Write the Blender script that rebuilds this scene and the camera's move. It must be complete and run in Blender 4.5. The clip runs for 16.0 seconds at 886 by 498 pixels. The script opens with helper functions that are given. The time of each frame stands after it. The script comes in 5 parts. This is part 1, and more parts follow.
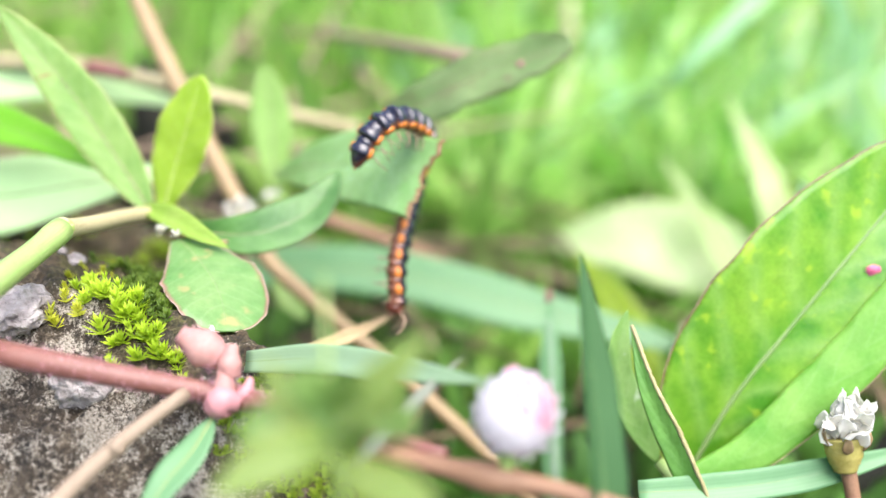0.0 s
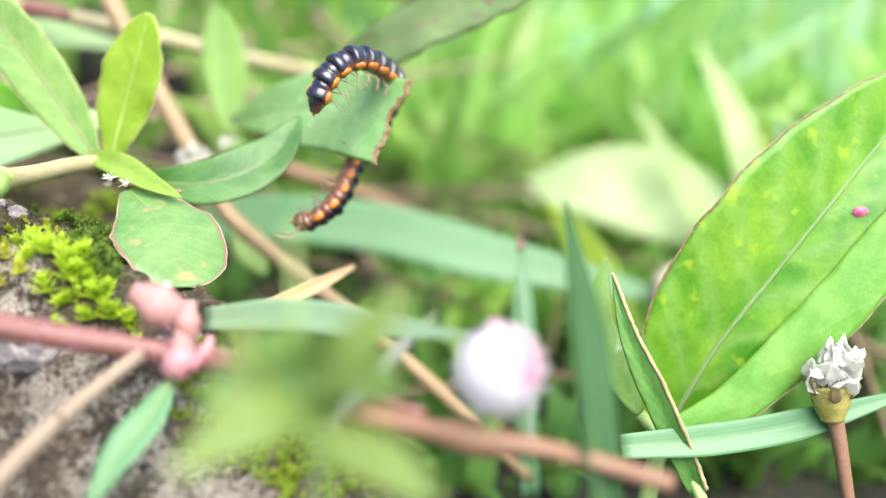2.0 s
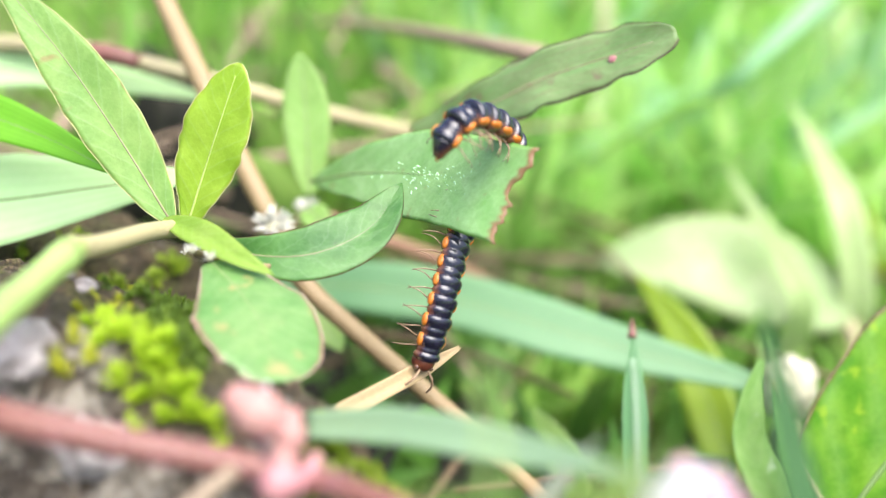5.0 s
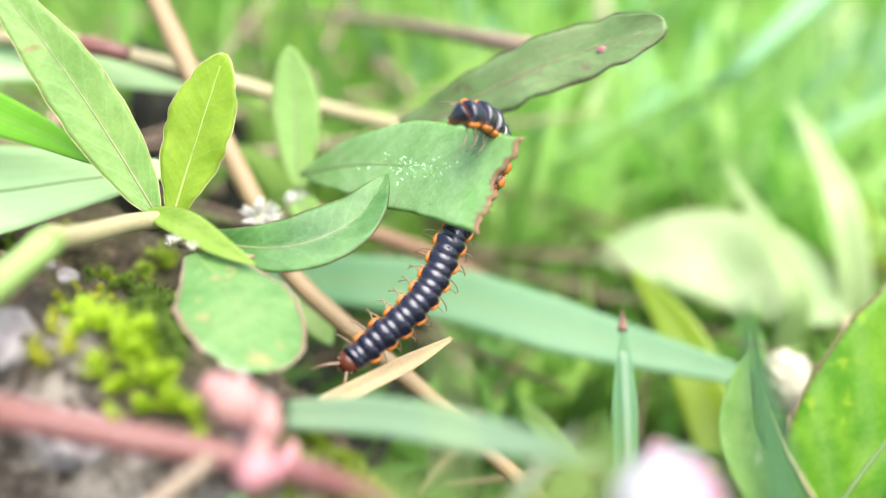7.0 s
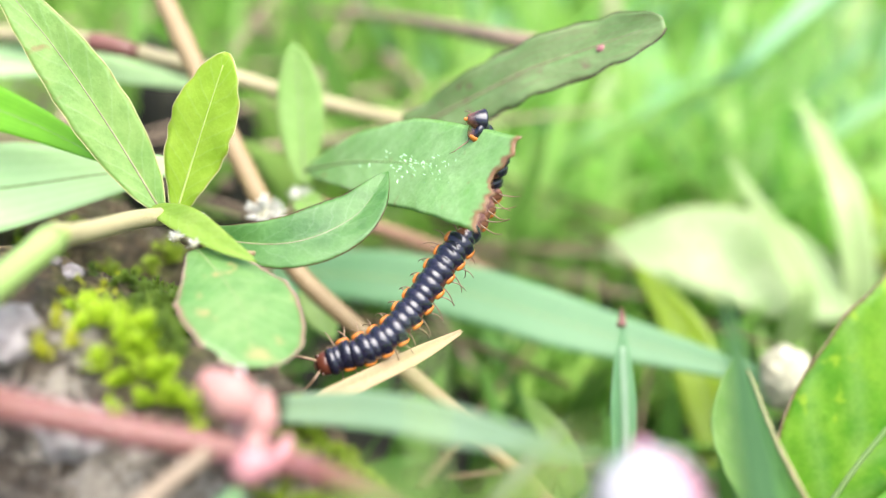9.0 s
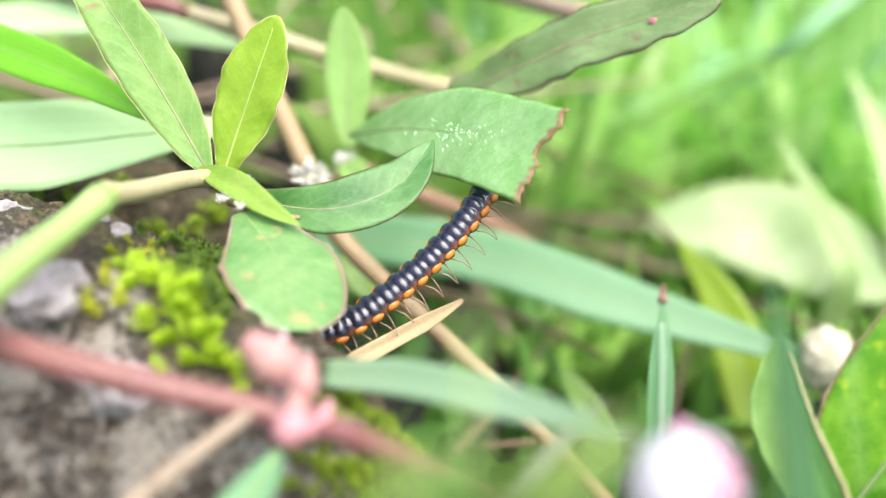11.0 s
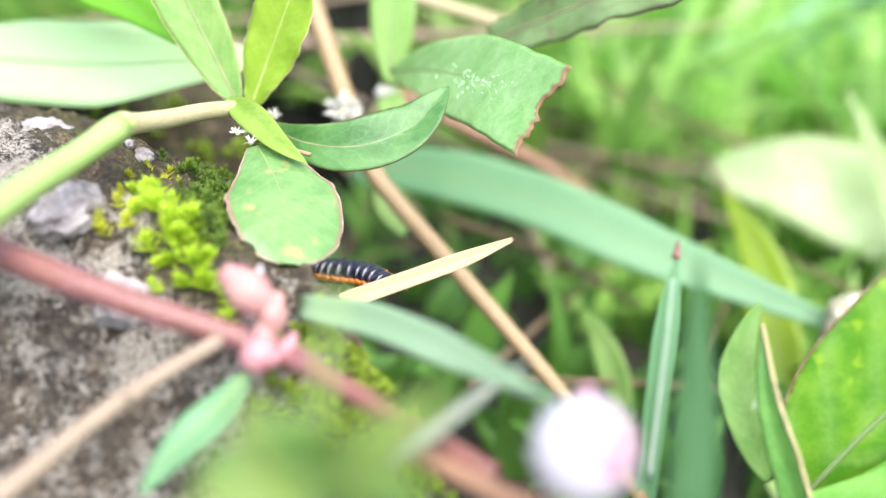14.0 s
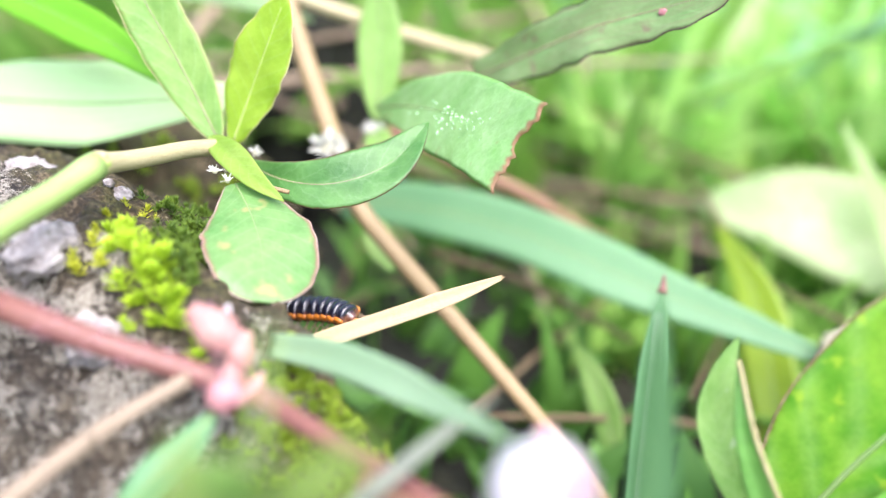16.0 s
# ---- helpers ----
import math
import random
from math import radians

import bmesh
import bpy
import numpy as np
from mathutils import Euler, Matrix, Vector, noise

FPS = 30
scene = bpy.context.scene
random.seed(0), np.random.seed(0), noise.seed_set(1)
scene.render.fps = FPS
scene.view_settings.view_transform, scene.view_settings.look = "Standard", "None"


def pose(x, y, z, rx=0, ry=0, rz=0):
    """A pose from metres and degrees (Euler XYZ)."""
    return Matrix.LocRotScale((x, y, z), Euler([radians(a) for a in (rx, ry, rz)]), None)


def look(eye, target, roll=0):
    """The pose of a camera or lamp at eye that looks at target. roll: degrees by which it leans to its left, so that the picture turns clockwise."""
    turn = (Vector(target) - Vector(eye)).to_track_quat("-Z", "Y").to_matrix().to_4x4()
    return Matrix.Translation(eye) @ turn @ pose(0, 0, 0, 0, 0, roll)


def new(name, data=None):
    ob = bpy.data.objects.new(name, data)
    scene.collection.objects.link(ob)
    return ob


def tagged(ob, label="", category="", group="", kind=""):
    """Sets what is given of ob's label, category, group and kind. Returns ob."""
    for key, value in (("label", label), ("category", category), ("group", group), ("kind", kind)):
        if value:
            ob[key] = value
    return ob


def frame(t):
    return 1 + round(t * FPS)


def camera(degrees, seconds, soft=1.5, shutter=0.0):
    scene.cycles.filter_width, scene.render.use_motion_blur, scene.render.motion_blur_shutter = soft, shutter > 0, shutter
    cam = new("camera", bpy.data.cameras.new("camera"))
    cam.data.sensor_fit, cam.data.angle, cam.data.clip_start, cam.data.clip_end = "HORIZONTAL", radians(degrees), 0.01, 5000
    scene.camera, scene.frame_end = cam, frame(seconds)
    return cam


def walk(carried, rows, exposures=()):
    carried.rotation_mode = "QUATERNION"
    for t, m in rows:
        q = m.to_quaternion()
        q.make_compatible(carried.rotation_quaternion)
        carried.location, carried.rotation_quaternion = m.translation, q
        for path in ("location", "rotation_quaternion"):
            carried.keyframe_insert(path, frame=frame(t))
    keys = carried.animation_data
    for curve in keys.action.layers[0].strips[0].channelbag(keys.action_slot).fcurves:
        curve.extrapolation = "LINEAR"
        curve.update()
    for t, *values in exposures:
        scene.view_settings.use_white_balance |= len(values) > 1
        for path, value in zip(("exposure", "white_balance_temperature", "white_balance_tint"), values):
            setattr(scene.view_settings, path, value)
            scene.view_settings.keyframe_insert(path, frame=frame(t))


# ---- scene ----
cam = camera(48, 16.0, soft=1.2)
cam.data.dof.use_dof = True
cam.data.dof.focus_distance = 0.1065
cam.data.dof.aperture_fstop = 9.0
cam.data.dof.aperture_blades = 0
PATH = [
    (0, 0.00000, -0.00000, 0.11000, 64.993, 0.002, 0.005),
    (0.5, -0.00130, 0.00219, 0.10833, 64.559, 0.007, -0.235),
    (1, -0.00347, 0.00514, 0.10825, 63.162, -0.093, -1.392),
    (1.5, -0.00177, 0.00524, 0.10806, 62.979, -0.246, -1.634),
    (2, -0.00154, 0.00568, 0.10675, 62.228, -0.380, -2.614),
    (2.5, -0.00340, 0.00692, 0.10595, 61.697, -0.287, -2.685),
    (3, -0.00711, 0.01120, 0.10675, 61.555, -0.442, -2.419),
    (3.5, -0.00906, 0.01593, 0.10732, 62.240, -0.800, -2.166),
    (4, -0.01033, 0.01825, 0.10560, 63.729, -0.994, -2.049),
    (4.5, -0.01085, 0.02022, 0.10413, 64.042, -1.423, -1.445),
    (5, -0.01116, 0.02072, 0.10378, 64.892, -1.607, -0.610),
    (7.5, -0.00878, 0.02113, 0.10255, 64.902, -1.426, -0.308),
    (8, -0.00898, 0.02154, 0.10265, 64.735, -1.469, -0.248),
    (10.5, -0.00427, 0.01670, 0.10545, 63.119, -1.221, 2.768),
    (11, -0.00781, 0.01994, 0.10444, 62.245, -1.955, 3.374),
    (11.5, -0.00827, 0.02021, 0.10472, 61.634, -2.412, 4.079),
    (12, -0.00674, 0.01983, 0.10525, 61.058, -2.424, 4.685),
    (12.5, -0.00676, 0.01959, 0.10431, 60.624, -2.863, 4.471),
    (13, 0.00632, 0.01846, 0.10573, 60.604, -2.936, 6.066),
    (13.5, 0.01424, 0.01739, 0.11064, 59.011, -3.722, 9.625),
    (14, 0.00472, 0.01931, 0.10974, 57.041, -2.305, 11.478),
    (14.5, 0.00200, 0.01683, 0.10564, 57.289, -2.648, 12.299),
    (15, 0.00220, 0.01861, 0.10917, 57.267, -1.827, 11.837),
    (15.5, 0.00678, 0.01925, 0.11020, 58.500, -1.063, 11.729),
    (16, 0.00870, 0.02077, 0.11002, 58.894, -1.512, 12.165),
]
walk(cam, [(t, pose(*m)) for t, *m in PATH], exposures=[(0, 1.53, 6250, 14), (3, 1.50, 6300, 11), (8, 1.50, 6300, 11), (11, 1.49, 6280, 11), (14, 1.62, 6050, 13), (15, 1.76, 5980, 17), (16, 1.67, 5980, 16)])

# ---- world and light ----
world = bpy.data.worlds.new("bright_overcast_sky")
scene.world = world
world.use_nodes = True
wn = world.node_tree
wn.nodes.clear()
sky = wn.nodes.new("ShaderNodeTexSky")
sky.sky_type = "NISHITA"
sky.sun_disc = False
sky.sun_elevation = radians(72)
sky.sun_rotation = radians(120)
sky.air_density = 1.0
sky.dust_density = 4.0
bg = wn.nodes.new("ShaderNodeBackground")
bg.inputs["Strength"].default_value = 0.115
wo = wn.nodes.new("ShaderNodeOutputWorld")
wn.links.new(sky.outputs["Color"], bg.inputs["Color"])
wn.links.new(bg.outputs["Background"], wo.inputs["Surface"])
sun_data = bpy.data.lights.new("sun", "SUN")
sun_data.energy = 2.95
sun_data.angle = radians(60)
sun_data.color = (1.0, 0.96, 0.88)
sun = new("sun", sun_data)
sun.matrix_basis = look((0.25, -0.42, 0.95), (0, 0, 0))


# ---- materials ----
def shader(name):
    m = bpy.data.materials.new(name)
    m.use_nodes = True
    t = m.node_tree
    t.nodes.clear()
    out = t.nodes.new("ShaderNodeOutputMaterial")
    b = t.nodes.new("ShaderNodeBsdfPrincipled")
    t.links.new(b.outputs[0], out.inputs[0])
    return m, t, b, out


def put(t, kind, **values):
    n = t.nodes.new(kind)
    for k, v in values.items():
        if k in n.inputs:
            n.inputs[k].default_value = v
    return n


def noise_at(t, coord, scale, detail=3.0, rough=0.6):
    n = put(t, "ShaderNodeTexNoise", Scale=scale, Detail=detail, Roughness=rough)
    t.links.new(coord, n.inputs["Vector"])
    return n.outputs["Fac"]


def ramp(t, fac, *stops):
    n = t.nodes.new("ShaderNodeValToRGB")
    e = n.color_ramp.elements
    while len(e) < len(stops):
        e.new(0.5)
    for s, (p, c) in zip(e, stops):
        s.position, s.color = p, (*c, 1)
    t.links.new(fac, n.inputs["Fac"])
    return n.outputs["Color"]


def calc(t, op, a, b=0.0, c=0.0):
    n = t.nodes.new("ShaderNodeMath")
    n.operation = op
    for i, v in enumerate((a, b, c)):
        if isinstance(v, (int, float)):
            n.inputs[i].default_value = v
        else:
            t.links.new(v, n.inputs[i])
    return n.outputs[0]


def blend(t, fac, a, b, how="MIX"):
    n = t.nodes.new("ShaderNodeMix")
    n.data_type, n.blend_type = "RGBA", how
    for k, v in ((0, fac), (6, a), (7, b)):
        if isinstance(v, (int, float)):
            n.inputs[k].default_value = v
        elif isinstance(v, tuple):
            n.inputs[k].default_value = (*v, 1)
        else:
            t.links.new(v, n.inputs[k])
    return n.outputs[2]


def bump(t, b, height, strength, distance):
    n = put(t, "ShaderNodeBump", Strength=strength, Distance=distance)
    t.links.new(height, n.inputs["Height"])
    t.links.new(n.outputs[0], b.inputs["Normal"])


def thin(t, b, out, colour, share):
    """Lets part of the light through a leaf."""
    tr = t.nodes.new("ShaderNodeBsdfTranslucent")
    t.links.new(colour, tr.inputs["Color"])
    mix = t.nodes.new("ShaderNodeMixShader")
    mix.inputs[0].default_value = share
    t.links.new(b.outputs[0], mix.inputs[1])
    t.links.new(tr.outputs[0], mix.inputs[2])
    t.links.new(mix.outputs[0], out.inputs[0])


def leaf_mat(name, dark, light, edge=(0.10, 0.035, 0.03), veins=9.0, edge_at=0.93, gloss=0.5, share=0.35, spots=0.0, spot=(0.3, 0.15, 0.07), tip=None, tint=(0.35, 0.55, 0.05), strong=0.22, wiggle=1.0, sharp=9.0, streak=0.0, scale=180.0):
    m, t, b, out = shader(name)
    co = t.nodes.new("ShaderNodeTexCoord")
    uv = t.nodes.new("ShaderNodeSeparateXYZ")
    t.links.new(co.outputs["UV"], uv.inputs[0])
    u, v = uv.outputs[0], uv.outputs[1]
    w = calc(t, "ABSOLUTE", calc(t, "MULTIPLY_ADD", v, 2.0, -1.0))
    big = noise_at(t, co.outputs["Object"], scale, 4.0)
    fine = noise_at(t, co.outputs["Object"], 1500.0, 4.0)
    col = ramp(t, big, (0.3, dark), (0.72, light))
    # side veins run out from the midrib and forward
    ph = calc(t, "ADD", calc(t, "MULTIPLY", u, veins), calc(t, "MULTIPLY", w, -1.6))
    ph = calc(t, "ADD", ph, calc(t, "MULTIPLY", big, wiggle))
    tri = calc(t, "ABSOLUTE", calc(t, "SUBTRACT", calc(t, "FRACT", ph), 0.5))
    vein = calc(t, "MULTIPLY", calc(t, "SUBTRACT", 1.0, calc(t, "SMOOTH_MIN", calc(t, "MULTIPLY", tri, sharp), 1.0, 0.3)), strong)
    col = blend(t, vein, col, tuple(min(1, 0.5 * (x + y) + 0.13) for x, y in zip(light, (0.35, 0.5, 0.2))))
    col = blend(t, calc(t, "MULTIPLY", fine, 0.35), col, tuple(0.55 * x for x in dark))
    net = put(t, "ShaderNodeTexVoronoi", Scale=1100.0)
    net.feature = "DISTANCE_TO_EDGE"
    t.links.new(co.outputs["Object"], net.inputs["Vector"])
    mesh_line = ramp(t, net.outputs["Distance"], (0.0, (1, 1, 1)), (0.16, (0, 0, 0)))
    col = blend(t, calc(t, "MULTIPLY", mesh_line, 0.07), col, tuple(min(1, 1.35 * x + 0.05) for x in light))
    patchy = noise_at(t, co.outputs["Object"], 520.0, 3.0, 0.65)
    col = blend(t, calc(t, "MULTIPLY", ramp(t, patchy, (0.45, (0, 0, 0)), (0.68, (1, 1, 1))), 0.3), col, tuple(0.62 * x for x in dark))
    if streak:
        mp = t.nodes.new("ShaderNodeMapping")
        mp.inputs["Scale"].default_value = (5.0, 26.0, 1.0)
        t.links.new(co.outputs["UV"], mp.inputs[0])
        grain = noise_at(t, mp.outputs[0], 1.0, 4.0, 0.7)
        col = blend(t, calc(t, "MULTIPLY", ramp(t, grain, (0.42, (0, 0, 0)), (0.62, (1, 1, 1))), streak), col, spot)
        lower = noise_at(t, co.outputs["Object"], 70.0, 2.0)
        col = blend(t, calc(t, "MULTIPLY", lower, 0.5 * streak), col, (0.20, 0.40, 0.06))
    n = t.nodes.new("ShaderNodeMapRange")
    n.interpolation_type = "SMOOTHSTEP"
    n.inputs[1].default_value, n.inputs[2].default_value = edge_at, 1.0
    t.links.new(calc(t, "ADD", w, calc(t, "MULTIPLY_ADD", fine, 0.12, -0.06)), n.inputs[0])
    col = blend(t, n.outputs[0], col, edge)
    if spots:
        sp = noise_at(t, co.outputs["Object"], 330.0, 2.0)
        n2 = t.nodes.new("ShaderNodeMapRange")
        n2.inputs[1].default_value, n2.inputs[2].default_value = 0.72 - spots * 0.2, 0.80 - spots * 0.2
        t.links.new(sp, n2.inputs[0])
        col = blend(t, calc(t, "MULTIPLY", n2.outputs[0], 0.7), col, spot)
    if tip:
        n3 = t.nodes.new("ShaderNodeMapRange")
        n3.inputs[1].default_value, n3.inputs[2].default_value = 0.97, 0.99
        t.links.new(calc(t, "ADD", u, calc(t, "MULTIPLY_ADD", fine, 0.06, -0.03)), n3.inputs[0])
        col = blend(t, n3.outputs[0], col, tip)
    t.links.new(col, b.inputs["Base Color"])
    b.inputs["Roughness"].default_value = gloss
    hgt = calc(t, "SUBTRACT", calc(t, "MULTIPLY", fine, 0.25), calc(t, "MULTIPLY", tri, 0.35))
    hgt = calc(t, "ADD", hgt, calc(t, "MULTIPLY", patchy, 0.5))
    bump(t, b, hgt, 0.35, 0.0005)
    thin(t, b, out, blend(t, 0.55, col, tint), share)
    return m


def grass_mat(name, dark, light, gloss=0.4, share=0.4, ribs=26.0, shine=0.5):
    m, t, b, out = shader(name)
    co = t.nodes.new("ShaderNodeTexCoord")
    uv = t.nodes.new("ShaderNodeSeparateXYZ")
    t.links.new(co.outputs["UV"], uv.inputs[0])
    geo = t.nodes.new("ShaderNodeNewGeometry")
    big = noise_at(t, co.outputs["Object"], 60.0, 3.0)
    fine = noise_at(t, co.outputs["Object"], 900.0, 3.0)
    f = calc(t, "ADD", calc(t, "MULTIPLY", big, 0.55), calc(t, "MULTIPLY", geo.outputs["Random Per Island"], 0.5))
    col = ramp(t, f, (0.2, dark), (0.85, light))
    rib = calc(t, "ABSOLUTE", calc(t, "SINE", calc(t, "MULTIPLY", uv.outputs[1], ribs)))
    col = blend(t, calc(t, "MULTIPLY", rib, 0.09), col, tuple(min(1, 1.5 * x + 0.04) for x in light))
    col = blend(t, calc(t, "MULTIPLY", fine, 0.25), col, tuple(0.6 * x for x in dark))
    t.links.new(col, b.inputs["Base Color"])
    b.inputs["Roughness"].default_value = gloss
    b.inputs["Specular IOR Level"].default_value = shine
    bump(t, b, rib, 0.06, 0.0002)
    thin(t, b, out, blend(t, 0.4, col, (0.42, 0.62, 0.16)), share)
    return m


def plain_mat(name, dark, light, scale=300.0, gloss=0.5, relief=0.3, depth=0.0003, share=0.0, stretch=None, coat=0.0):
    m, t, b, out = shader(name)
    co = t.nodes.new("ShaderNodeTexCoord")
    c = co.outputs["Object"]
    if stretch:
        mp = t.nodes.new("ShaderNodeMapping")
        mp.inputs["Scale"].default_value = stretch
        t.links.new(co.outputs["UV"], mp.inputs[0])
        c = mp.outputs[0]
    big = noise_at(t, c, scale, 4.0)
    fine = noise_at(t, co.outputs["Object"], 2600.0, 3.0)
    f = calc(t, "ADD", calc(t, "MULTIPLY", big, 0.75), calc(t, "MULTIPLY", fine, 0.25))
    col = ramp(t, f, (0.32, dark), (0.68, light))
    t.links.new(col, b.inputs["Base Color"])
    b.inputs["Roughness"].default_value = gloss
    b.inputs["Coat Weight"].default_value = coat
    bump(t, b, f, relief, depth)
    if share:
        thin(t, b, out, col, share)
    return m


def rock_mat():
    m, t, b, out = shader("weathered_rock")
    co = t.nodes.new("ShaderNodeTexCoord")
    c = co.outputs["Object"]
    big = noise_at(t, c, 110.0, 5.0, 0.65)
    mid = noise_at(t, c, 420.0, 5.0, 0.75)
    grain = noise_at(t, c, 1500.0, 4.0, 0.75)
    fine = noise_at(t, c, 3600.0, 3.0, 0.8)
    # brown film and algae on the flat top thin out into bare grey stone with a whitish crust
    xyz = t.nodes.new("ShaderNodeSeparateXYZ")
    t.links.new(c, xyz.inputs[0])
    n = t.nodes.new("ShaderNodeMapRange")
    n.inputs[1].default_value, n.inputs[2].default_value = 0.0985, 0.0915
    t.links.new(calc(t, "ADD", calc(t, "MULTIPLY_ADD", xyz.outputs[0], 0.55, calc(t, "ADD", xyz.outputs[1], 0.0190)), calc(t, "MULTIPLY_ADD", big, 0.034, -0.017)), n.inputs[0])
    bare = n.outputs[0]
    mix = calc(t, "ADD", calc(t, "MULTIPLY", mid, 0.5), calc(t, "MULTIPLY", grain, 0.5))
    brown = ramp(t, mix, (0.38, (0.014, 0.009, 0.004)), (0.5, (0.070, 0.049, 0.021)), (0.62, (0.27, 0.20, 0.11)))
    algae = noise_at(t, c, 260.0, 4.0, 0.7)
    brown = blend(t, ramp(t, algae, (0.46, (0, 0, 0)), (0.62, (0.8, 0.8, 0.8))), brown, ramp(t, grain, (0.38, (0.02, 0.025, 0.004)), (0.62, (0.14, 0.14, 0.03))))
    stone = ramp(t, mix, (0.38, (0.020, 0.014, 0.008)), (0.5, (0.098, 0.073, 0.046)), (0.62, (0.32, 0.26, 0.185)))
    stone = blend(t, ramp(t, big, (0.42, (0.9, 0.9, 0.9)), (0.56, (0, 0, 0))), stone, ramp(t, grain, (0.4, (0.014, 0.010, 0.007)), (0.62, (0.11, 0.085, 0.060))))
    col = blend(t, bare, brown, stone)
    patch = noise_at(t, c, 170.0, 5.0, 0.72)
    pale = calc(t, "ADD", calc(t, "MULTIPLY", patch, 0.55), calc(t, "MULTIPLY_ADD", grain, 0.25, calc(t, "MULTIPLY", fine, 0.20)))
    pale = calc(t, "ADD", pale, calc(t, "MULTIPLY_ADD", bare, 0.095, -0.055))
    col = blend(t, ramp(t, pale, (0.525, (0, 0, 0)), (0.575, (0.9, 0.9, 0.9))), col, ramp(t, fine, (0.36, (0.24, 0.20, 0.15)), (0.62, (0.60, 0.55, 0.47))))
    col = blend(t, ramp(t, fine, (0.36, (0.7, 0.7, 0.7)), (0.47, (0, 0, 0))), col, (0.02, 0.016, 0.012))
    t.links.new(col, b.inputs["Base Color"])
    b.inputs["Roughness"].default_value = 0.7
    h = calc(t, "ADD", calc(t, "MULTIPLY", mid, 0.4), calc(t, "MULTIPLY_ADD", grain, 0.4, calc(t, "MULTIPLY", fine, 0.2)))
    bump(t, b, h, 1.0, 0.0026)
    return m


def soil_mat():
    m, t, b, out = shader("shade_dark_soil_and_litter")
    co = t.nodes.new("ShaderNodeTexCoord")
    c = co.outputs["Object"]
    big = noise_at(t, c, 9.0, 5.0, 0.65)
    fine = noise_at(t, c, 240.0, 4.0, 0.7)
    f = calc(t, "ADD", calc(t, "MULTIPLY", big, 0.5), calc(t, "MULTIPLY", fine, 0.5))
    # near-black: the shade under the plants is put into the soil's colour
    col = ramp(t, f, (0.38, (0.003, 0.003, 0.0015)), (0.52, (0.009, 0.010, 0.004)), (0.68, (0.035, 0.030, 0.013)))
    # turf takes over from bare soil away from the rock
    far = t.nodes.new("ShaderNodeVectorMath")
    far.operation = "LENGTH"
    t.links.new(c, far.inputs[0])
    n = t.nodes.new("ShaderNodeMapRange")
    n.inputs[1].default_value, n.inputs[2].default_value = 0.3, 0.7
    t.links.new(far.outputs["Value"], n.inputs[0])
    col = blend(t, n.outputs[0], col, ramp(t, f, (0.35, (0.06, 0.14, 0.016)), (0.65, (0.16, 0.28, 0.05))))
    t.links.new(col, b.inputs["Base Color"])
    b.inputs["Roughness"].default_value = 0.9
    bump(t, b, f, 0.8, 0.004)
    return m


LEAF = leaf_mat("leaf_green", (0.16, 0.33, 0.06), (0.32, 0.48, 0.13), edge=(0.22, 0.16, 0.08), edge_at=0.95, spots=0.3)
LEAF_BRIGHT = leaf_mat("leaf_yellow_green", (0.32, 0.50, 0.03), (0.50, 0.66, 0.09), edge=(0.34, 0.34, 0.07), share=0.55, tint=(0.62, 0.80, 0.08))
LEAF_DEEP = leaf_mat("leaf_deep_green", (0.05, 0.17, 0.035), (0.16, 0.34, 0.09), gloss=0.42, spots=0.15, spot=(0.05, 0.06, 0.03), strong=0.13, wiggle=2.5)
LEAF_LIME = leaf_mat("leaf_lime", (0.26, 0.44, 0.05), (0.42, 0.56, 0.13), edge=(0.3, 0.33, 0.08), share=0.5, tint=(0.55, 0.72, 0.1))
LEAF_BIG = leaf_mat("leaf_large_backlit", (0.06, 0.30, 0.010), (0.40, 0.64, 0.07), spots=0.55, spot=(0.46, 0.62, 0.05), edge=(0.16, 0.13, 0.03), veins=9.0, edge_at=0.965, share=0.5, tint=(0.34, 0.66, 0.03), strong=0.30, wiggle=0.8, sharp=3.0, gloss=0.30, scale=140.0)
LEAF_ROLLED = leaf_mat("leaf_rolled", (0.07, 0.22, 0.03), (0.18, 0.40, 0.08), share=0.3, strong=0.1)
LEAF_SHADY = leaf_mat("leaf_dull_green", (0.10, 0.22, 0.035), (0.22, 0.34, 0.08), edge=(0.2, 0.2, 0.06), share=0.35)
LEAF_FOLD = leaf_mat("leaf_folded_half_lit", (0.13, 0.40, 0.035), (0.34, 0.60, 0.13), edge=(0.2, 0.3, 0.05), veins=8.0, edge_at=0.97, share=0.45, tint=(0.42, 0.70, 0.05), strong=0.15)
LEAF_OLIVE = leaf_mat("leaf_olive_yellow", (0.15, 0.27, 0.04), (0.30, 0.38, 0.09), edge=(0.40, 0.30, 0.10), share=0.4, tint=(0.45, 0.52, 0.08))
LEAF_LIGHT = leaf_mat("leaf_lit_scarred", (0.13, 0.29, 0.05), (0.30, 0.46, 0.14), edge=(0.2, 0.34, 0.1), share=0.4, spots=0.35, spot=(0.50, 0.58, 0.42), tint=(0.45, 0.70, 0.10))
LEAF_PALE = leaf_mat("leaf_pale", (0.25, 0.46, 0.10), (0.42, 0.62, 0.20), edge=(0.36, 0.42, 0.17), share=0.4, spots=0.1, spot=(0.42, 0.30, 0.14))
LEAF_FADED = leaf_mat("leaf_faded", (0.19, 0.38, 0.08), (0.64, 0.69, 0.42), edge=(0.30, 0.36, 0.12), share=0.4, spots=0.3, spot=(0.42, 0.30, 0.14), scale=38.0)
LEAF_GREY = leaf_mat("leaf_purplish_grey", (0.13, 0.15, 0.12), (0.26, 0.29, 0.23), edge=(0.12, 0.07, 0.08), spots=0.2, spot=(0.2, 0.1, 0.1))
